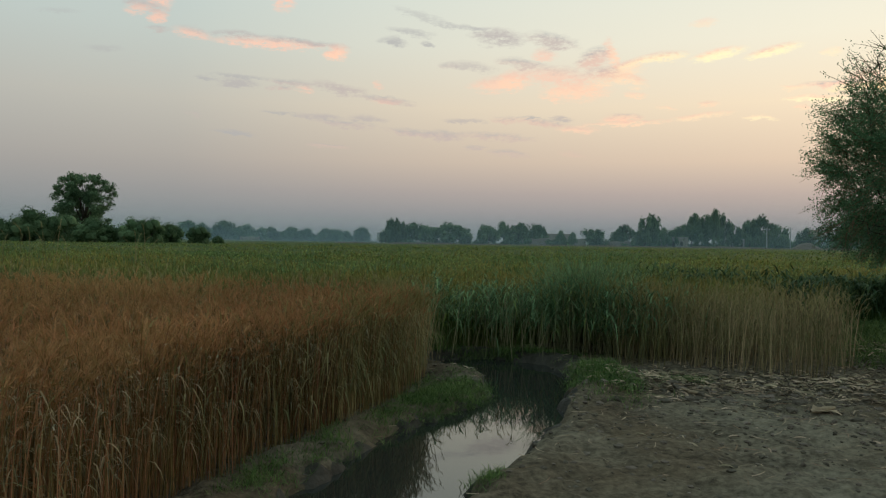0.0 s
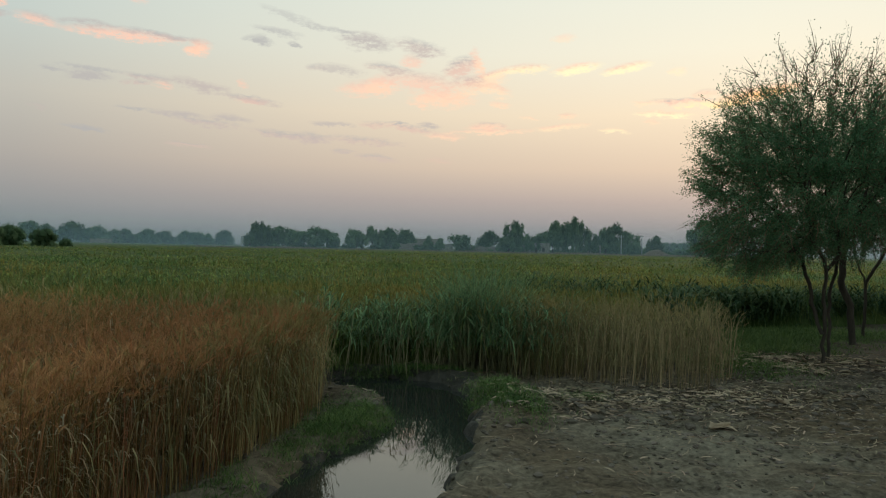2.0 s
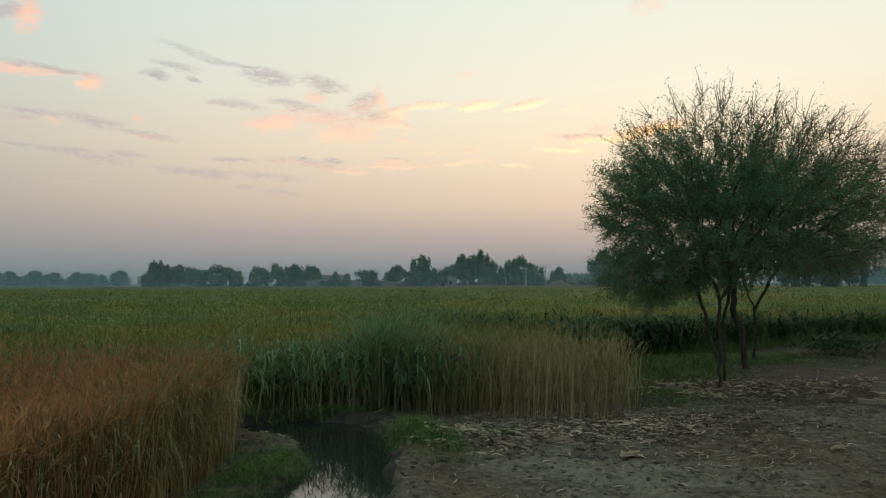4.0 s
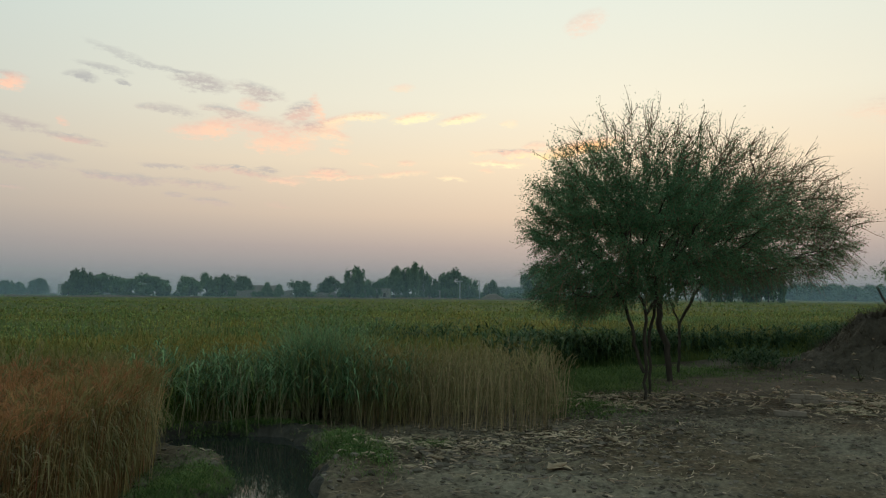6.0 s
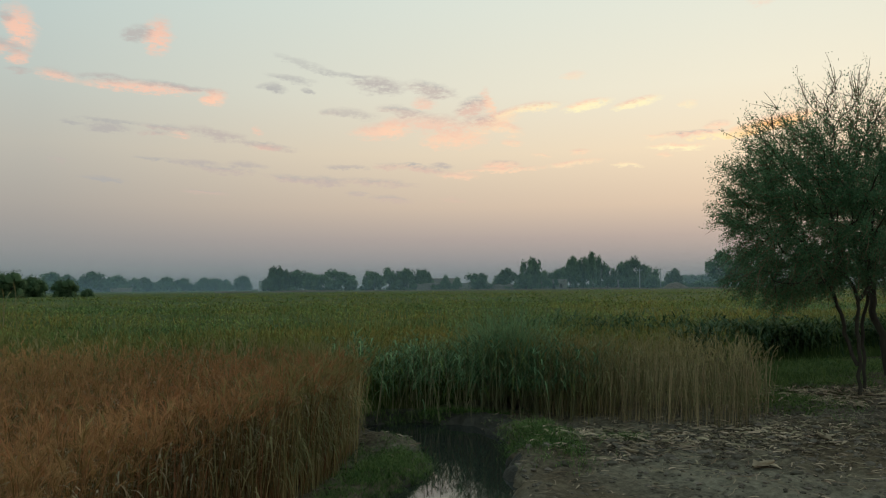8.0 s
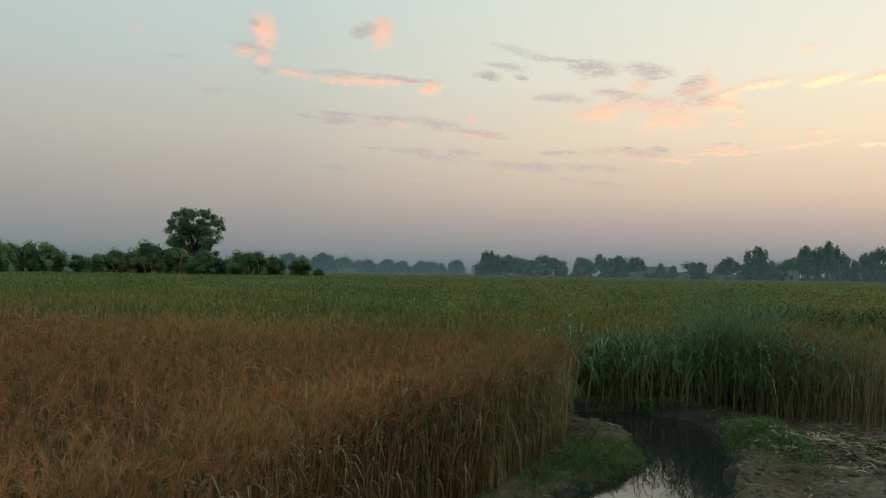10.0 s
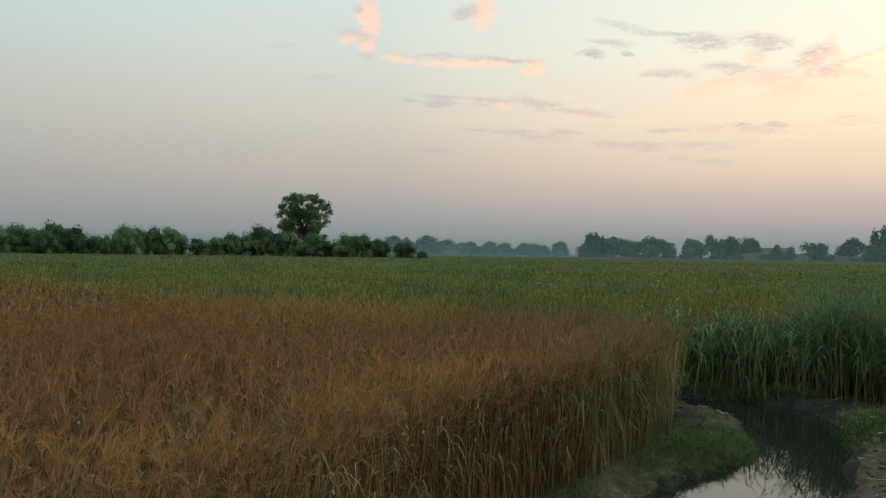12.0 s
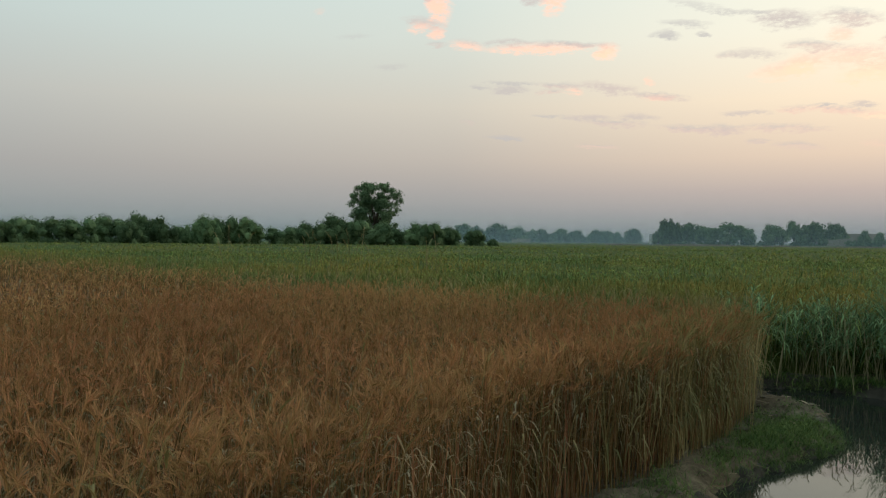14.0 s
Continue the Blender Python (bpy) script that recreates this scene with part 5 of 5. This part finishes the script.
HAZY = [(-19.0, 10.3, 10.1), (-18.0, 9.7, 7.2), (-16.6, 11.0, 12.1), (-15.1, 9.2, 9.1), (-14.0, 7.6, 7.9), (-13.0, 8.2, 8.6), (-11.8, 8.2, 8.0), (-10.7, 7.8, 8.7), (-9.3, 7.8, 6.8), (-8.4, 7.5, 5.6), (-7.7, 6.5, 6.2), (-6.5, 8.6, 8.1)]
MIDDLE = [(-4.7, 5.5, 4.5), (-3.9, 9.9, 7.2), (-2.6, 8.8, 10.3), (-1.5, 7.6, 6.7), (0.0, 8.5, 11.2), (1.1, 7.6, 8.1), (3.1, 7.9, 8.1), (4.3, 9.7, 5.8), (5.4, 8.9, 9.0), (6.9, 8.7, 6.7), (8.5, 6.2, 3.6), (9.4, 5.4, 3.1), (10.9, 6.9, 7.5), (13.0, 8.6, 8.3)]
RIGHT = [(15.0, 11.6, 7.0), (14.6, 6.6, 7.8), (16.0, 6.9, 4.7), (17.0, 7.8, 5.8), (17.9, 12.0, 6.9), (18.8, 11.2, 8.1), (19.6, 13.0, 4.6), (20.6, 9.3, 5.7), (21.8, 9.8, 7.5), (22.6, 10.8, 6.7), (23.5, 8.3, 7.4), (25.3, 7.2, 5.5), (28.9, 12.3, 11.3)]
BEHIND = [(41.6, 9.7, 8.5), (43.3, 10.8, 8.4), (44.9, 9.4, 7.7)]
RHAZY = [(46.5, 8.9, 11.4), (47.4, 9.8, 11.4), (48.4, 8.4, 11.3), (49.3, 8.9, 11.2), (50.3, 8.1, 11.1), (51.4, 8.6, 10.9), (52.1, 8.4, 10.9), (26.4, 7.1, 11.3), (27.3, 7.0, 10.1)]
for b, h, w in HEDGE:
    far_tree(b, rng.uniform(132, 146), h, w * 1.2, HEDGES, "dense dark green tree in the row beyond the field", "tree row beyond the field", -0.16)
for b, h, w in BIG:
    fan_tree(b, 152, h, w, "tall broad tree rising over the tree row", "tree row beyond the field")
for b, h, w in HAZY:
    far_tree(b, rng.uniform(410, 440), h, w * 1.25, CROWNS, "hazy blue-grey tree on the skyline", "skyline trees", 0.05)
for b, h, w in MIDDLE:
    far_tree(b, rng.uniform(290, 310), h, w * 1.08, FLATS if h > 9.8 else CROWNS, "dusky round tree on the skyline by the village", "village trees", 0.08)
for b, h, w in RIGHT:
    far_tree(b, rng.uniform(262, 280), h, w * 1.14, CROWNS, "tall dusky tree among the village walls", "village trees", 0.08)
for b, h, w in BEHIND:
    far_tree(b, 200, h, w, CROWNS, "dark grove tree seen behind the thorn trees", "grove behind the thorn trees")
for b, h, w in RHAZY:
    far_tree(b, rng.uniform(410, 430), h, w * 1.25, CROWNS, "hazy blue-grey tree on the skyline", "skyline trees", 0.05)
for b, h, w in HAZY[::2] + RHAZY[::2]:
    far_tree(b + 1.1, rng.uniform(470, 520), h * 0.8, w * 2.2, CROWNS, "hazy blue-grey tree on the skyline", "skyline trees", 0.0)
for k in range(34):
    b = -5.5 + k * 1.02 + rng.uniform(-0.4, 0.4)
    if not 9.6 < b < 10.6 and (k % 3 or b > 13):
        far_tree(b, rng.uniform(288, 300), rng.uniform(1.8, 3.4), rng.uniform(4.0, 8.5), BUSHES, "low dusky bush at the village edge", "village bushes", -0.25)
far_tree(51.9, 62, 4.6, 4.6, SPARSE, "small sparse tree standing alone in the field", "lone tree", 0.35)


# ---- village walls, poles and mound ----
def box(bm, x0, x1, y0, y1, z0, z1, bevel=0.0):
    g = bmesh.ops.create_cube(bm, size=1.0, matrix=Matrix.LocRotScale(((x0 + x1) / 2, (y0 + y1) / 2, (z0 + z1) / 2), None, (x1 - x0, y1 - y0, z1 - z0)))
    if bevel:
        edges = list({e for v in g["verts"] for e in v.link_edges})
        bmesh.ops.bevel(bm, geom=edges, offset=bevel, segments=1, affect="EDGES")


def bearing_pose(bearing, far, z=0.0, turn=0.0):
    return pose(far * math.sin(radians(bearing)), far * math.cos(radians(bearing)), z, 0, 0, -bearing + turn)


def house(bearing, far, wide, tall, mat, label, turn=0.0):
    """A flat-roofed house: walls with a door and two windows cut as recesses, a parapet and a roof."""
    h = new("house")
    h.matrix_world = bearing_pose(bearing, far, 0, turn)
    w, d = wide / 2, 2.6
    doors = [(-w, -0.5), (0.5, w * 0.45), (w * 0.45 + 0.9, w)]
    bm = bmesh.new()
    for a, b in doors:
        box(bm, a, b, -d, -d + 0.35, -0.2, tall * 0.62)
    box(bm, -w, w, -d, -d + 0.35, tall * 0.62, tall)
    box(bm, w * 0.45, w * 0.45 + 0.9, -d, -d + 0.35, -0.2, 1.0)
    box(bm, -w, -w + 0.35, -d + 0.35, d, -0.2, tall)
    box(bm, w - 0.35, w, -d + 0.35, d, -0.2, tall)
    box(bm, -w + 0.35, w - 0.35, d - 0.35, d, -0.2, tall)
    part("wall", bm, mat, h)
    bm = bmesh.new()
    box(bm, -w + 0.36, w - 0.36, -d + 0.36, d - 0.36, tall - 0.45, tall - 0.25)
    part("roof", bm, M_MUD, h)
    bm = bmesh.new()
    box(bm, -0.48, 0.48, -d + 0.12, -d + 0.18, -0.1, tall * 0.61)
    part("door", bm, M_BARK, h, "dark wooden door")
    bm = bmesh.new()
    box(bm, w * 0.45 + 0.02, w * 0.45 + 0.88, -d + 0.12, -d + 0.16, 1.01, tall * 0.61)
    part("window_shutter", bm, M_BARK, h, "dark closed shutter")
    tagged(h, label, "house", "village houses")


house(8.2, 312, 13.0, 5.2, M_MUD, "low flat-roofed mud house behind the village wall")
house(16.6, 268, 9.4, 4.0, M_MUD, "pale mud-plastered house between village trees", 8)
house(-4.95, 312, 3.9, 4.7, M_LIME, "small whitewashed house under skyline trees", -6)
house(20.9, 275, 5.0, 3.6, M_MUD, "mud-plastered house half hidden by village trees", 4)


def mud_wall(bearing, far, length, tall, mat, label):
    """A boundary wall with an uneven worn top."""
    r = np.random.default_rng(int(far + length))
    bm = bmesh.new()
    n = 24
    cols = []
    for k in range(n + 1):
        x = (k / n - 0.5) * length
        z = tall * (1 + 0.14 * math.sin(k * 0.9) * r.random() + r.normal(0, 0.03))
        cols.append([bm.verts.new(c) for c in ((x, -0.2, -0.2), (x, -0.2, z), (x, 0.2, z), (x, 0.2, -0.2))])
    for a, b in zip(cols, cols[1:]):
        for i in range(3):
            bm.faces.new((a[i], b[i], b[i + 1], a[i + 1]))
    bm.faces.new(cols[0])
    bm.faces.new(cols[-1][::-1])
    wall = part("mud_wall", bm, mat)
    wall.matrix_world = bearing_pose(bearing, far)
    tagged(wall, label, "wall", "village walls")


mud_wall(8.0, 298, 25.0, 3.1, M_MUD, "long worn mud wall at the village edge")
mud_wall(13.0, 292, 14.0, 2.4, M_MUD, "lower mud wall beside village trees")
mud_wall(-14.7, 380, 9.5, 2.6, M_MUD, "pale boundary wall far beyond the field")


def power_pole(bearing, far, tall, label):
    p = new("power_pole")
    p.matrix_world = bearing_pose(bearing, far)
    v, f = tube([(np.array([(0, 0, -0.3), (0, 0, tall * 0.5), (0, 0, tall)]), np.array([0.17, 0.14, 0.1]))], 8)
    ob = new("post", np_mesh("post", v, f, [M_CONC], smooth=True))
    ob.parent = p
    bm = bmesh.new()
    box(bm, -0.75, 0.75, -0.06, 0.06, tall - 0.6, tall - 0.48, 0.01)
    part("crossarm", bm, M_CONC, p)
    for x in (-0.65, 0.0, 0.65):
        v, f = tube([(np.array([(x, 0, tall - 0.48), (x, 0, tall - 0.3), (x, 0, tall - 0.2)]), np.array([0.05, 0.07, 0.02]))], 8)
        ob = new("insulator", np_mesh("insulator", v, f, [M_LIME], smooth=True))
        ob.parent = p
    tagged(p, label, "pole", "power poles")


power_pole(22.9, 215, 6.2, "pale concrete power pole before the village trees")
power_pole(24.4, 265, 7.4, "slim concrete power pole beside village trees")

bm = bmesh.new()
bmesh.ops.create_grid(bm, x_segments=24, y_segments=14, size=0.5)
for v in bm.verts:
    e = math.exp(-((v.co.x / 0.26) ** 2 + (v.co.y / 0.24) ** 2))
    v.co = Vector((v.co.x * 15, v.co.y * 9, 2.6 * e * (1 + 0.15 * float(wave(v.co.x * 15, v.co.y * 9, 1.0, 2))) - 0.1))
mound = part("earth_mound", bm, M_CLOD, smooth=True)
mound.matrix_world = bearing_pose(25.4, 240)
tagged(mound, "low heap of bare earth beyond the field", "mound")

# low earth bund where the field ends
a = np.radians(np.linspace(-8.5, 29.0, 260))
rise = 0.72 + 0.34 * lattice(np.degrees(a), 0 * a, 1.7, 2) + 0.1 * lattice(np.degrees(a), 0 * a, 0.4, 5)
v = np.concatenate([np.column_stack([(205 + d) * np.sin(a), (205 + d) * np.cos(a), z + 0 * a]) for d, z in ((-1.6, 0.0), (-0.4, rise), (0.5, rise), (1.8, 0.0))])
i = np.arange(259)
bund = new("field_bund", np_mesh("field_bund", v, np.concatenate([np.concatenate([np.stack([i, i + 1, i + 261], 1), np.stack([i, i + 261, i + 260], 1)]) + 260 * k for k in range(3)]), [M_CLOD]))
tagged(bund, "low uneven bund of pale dry earth closing the field", "bund", kind="structure")

# ---- haze over the far fields, imitated by see-through sheets ----
M_HAZE_SHEET = bpy.data.materials.new("tinted_haze_sheet")
M_HAZE_SHEET.use_nodes = True
_n, _l = M_HAZE_SHEET.node_tree.nodes, M_HAZE_SHEET.node_tree.links
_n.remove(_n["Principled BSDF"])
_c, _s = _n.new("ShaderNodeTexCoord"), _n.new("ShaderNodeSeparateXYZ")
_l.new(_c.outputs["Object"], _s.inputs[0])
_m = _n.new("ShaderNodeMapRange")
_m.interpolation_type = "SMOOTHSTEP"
for _i, _v in (("From Min", 0.0), ("From Max", 15.0), ("To Min", HAZE_SHEET_OPACITY), ("To Max", 0.0)):
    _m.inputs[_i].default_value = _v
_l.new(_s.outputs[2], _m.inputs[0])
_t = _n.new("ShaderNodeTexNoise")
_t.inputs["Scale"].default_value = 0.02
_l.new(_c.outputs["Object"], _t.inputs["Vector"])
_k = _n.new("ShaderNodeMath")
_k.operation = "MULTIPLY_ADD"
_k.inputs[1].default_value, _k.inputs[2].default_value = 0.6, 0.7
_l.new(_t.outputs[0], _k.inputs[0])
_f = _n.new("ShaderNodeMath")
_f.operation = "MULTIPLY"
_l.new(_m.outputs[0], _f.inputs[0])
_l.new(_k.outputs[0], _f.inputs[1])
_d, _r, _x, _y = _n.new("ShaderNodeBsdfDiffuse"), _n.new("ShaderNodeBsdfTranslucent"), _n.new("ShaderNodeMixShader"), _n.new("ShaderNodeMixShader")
# the haze's blue is put in as the sheets' own colour
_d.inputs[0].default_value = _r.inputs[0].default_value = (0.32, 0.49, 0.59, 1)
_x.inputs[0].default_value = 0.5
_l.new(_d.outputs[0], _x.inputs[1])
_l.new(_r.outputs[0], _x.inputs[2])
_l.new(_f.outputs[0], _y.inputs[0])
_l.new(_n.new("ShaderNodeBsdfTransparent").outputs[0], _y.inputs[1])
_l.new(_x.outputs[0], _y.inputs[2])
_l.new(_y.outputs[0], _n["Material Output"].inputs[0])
# five curved upright sheets added to wash the far trees with haze
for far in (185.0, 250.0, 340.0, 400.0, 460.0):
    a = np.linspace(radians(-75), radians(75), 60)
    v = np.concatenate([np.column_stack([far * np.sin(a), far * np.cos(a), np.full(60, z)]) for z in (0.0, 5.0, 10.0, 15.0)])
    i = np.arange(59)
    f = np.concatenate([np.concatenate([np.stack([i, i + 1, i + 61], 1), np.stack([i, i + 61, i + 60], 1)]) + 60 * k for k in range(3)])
    tagged(new("mist", np_mesh("mist", v, f, [M_HAZE_SHEET], smooth=True)), "added see-through blue-tinted sheet imitating haze before far trees", "mist", kind="structure")

# ---- heap, brush, bricks and single pieces on the dirt ----
brush = []
for _ in range(8):
    t = Template()
    for k in range(9):
        a, e = r7.uniform(0, 6.28), r7.uniform(0.1, 1.1)
        d = np.array([math.cos(a) * math.cos(e), math.sin(a) * math.cos(e), math.sin(e)])
        l = r7.uniform(0.15, 0.5)
        t.add(ribbon([np.zeros(3), d * l * 0.5 + r7.normal(0, 0.02, 3), d * l + r7.normal(0, 0.05, 3)], [0.012, 0.009, 0.003], turned(a + 1.57)), 0)
    brush.append(t.done())
hx, hy = np.linspace(HEAP[0] - 3.2, HEAP[0] + 5.2, 150), np.linspace(HEAP[1] - 5.2, HEAP[1] + 3.2, 150)
X, Y = np.meshgrid(hx, hy, indexing="ij")
Z = heap_z(X, Y) + rng.normal(0, 0.022, X.shape)
heap = new("earth_bank", np_mesh("earth_bank", np.stack([X, Y, Z], -1).reshape(-1, 3), grid_tris(150, 150), [M_HEAP], smooth=True))
tagged(heap, "steep heap of dark dug earth at the dirt's edge", "heap")
p = np.column_stack([rng.normal(HEAP[0] + 0.6, 1.5, 420), rng.normal(HEAP[1] - 0.6, 1.5, 420)])
p = np.column_stack([p, np.maximum(heap_z(p[:, 0], p[:, 1]), ground_z(p[:, 0], p[:, 1]))])
tagged(scatter("dry_chips", p, [lump(r7, 0.045) for _ in range(6)] + husks, [M_CHIP], 0.5, 1.7, 0.3), "pale clods and dry chips lying on the earth heap", "crop litter", kind="stuff")
p = np.concatenate([rng.normal(HEAP, (0.9, 0.9), (600, 2)), rng.normal((HEAP[0] + 1.7, HEAP[1] - 1.7), (1.2, 1.2), (400, 2))])
tagged(scatter("dry_brush", np.column_stack([p, np.maximum(heap_z(p[:, 0], p[:, 1]), -0.02)]), brush, [M_HUSKY], 0.35, 1.0, 0.2), "tangled dry brown brush and stalks lying on the earth heap", "brush", kind="stuff")


def brick_mesh():
    bm = bmesh.new()
    box(bm, -0.115, 0.115, -0.055, 0.055, 0.0, 0.07, 0.006)
    me = bpy.data.meshes.new("brick")
    bm.to_mesh(me)
    bm.free()
    me.materials.append(M_BRICK)
    return me


BRICK = brick_mesh()
stack = new("brick_stack")
stack.location = (9.4, 9.1, float(ground_z(9.4, 9.1)))
stack.rotation_euler = (0, 0, radians(-40))
rb = np.random.default_rng(5)
for layer in range(2):
    for k in range(4 - 2 * layer):
        b = new("brick", BRICK)
        b.parent = stack
        b.location = (-0.36 + 0.24 * k + 0.05 * layer, rb.normal(0, 0.015), 0.072 * layer)
        b.rotation_euler = (0, 0, rb.normal(0, 0.08))
tagged(stack, "small loose stack of weathered fired bricks on bare earth", "bricks")
for x, y, a in ((8.05, 8.5, -40), (8.2, 8.38, -44), (12.35, 11.95, -38), (9.95, 9.5, 20)):
    b = new("loose_brick", BRICK)
    b.matrix_world = pose(x, y, float(ground_z(x, y)) - 0.012, 0, 3, a)
    tagged(b, "single weathered brick lying on the trodden earth", "brick", "loose bricks")


def maize_husk(x, y, size, a):
    """A dry maize cob in its torn husk: a ridged spindle with peeled strips."""
    h = new("maize_husk")
    h.matrix_world = pose(x, y, float(ground_z(x, y)) + 0.015, 0, 0, a)
    s = np.linspace(0, 1, 9)
    v, f = tube([(np.column_stack([(s - 0.5) * size, 0.02 * np.sin(s * 4), 0.01 + 0.03 * s * s]), size * 0.09 * np.sin(np.pi * np.clip(s * 0.92 + 0.04, 0, 1)) ** 0.6 + 0.004)], 9)
    ob = new("cob", np_mesh("cob", v, f, [M_HUSK], smooth=True))
    ob.parent = h
    for k in range(7):
        w = arched_leaf(np.array([size * r7.uniform(-0.4, 0.3), 0, 0.015]), r7.uniform(-1.6, 1.6), size * r7.uniform(0.5, 1.0), size * 0.26, r7.uniform(0.1, 0.5), r7.uniform(0.1, 0.5), 4)
        ob = new("husk_strip", np_mesh("husk_strip", w[0], w[1], [M_HUSK]))
        ob.parent = h
    tagged(h, "dry pale maize cob in its torn husk on the dirt", "maize husk", "maize husks on the dirt")


for x, y, z, a in ((3.3, 6.6, 0.24, 15), (4.6, 7.6, 0.2, 100), (6.2, 9.2, 0.22, 40), (2.4, 7.4, 0.16, 160), (7.9, 9.9, 0.2, 75), (5.3, 6.2, 0.16, 10), (8.6, 10.3, 0.2, 130)):
    maize_husk(x, y, z, a)
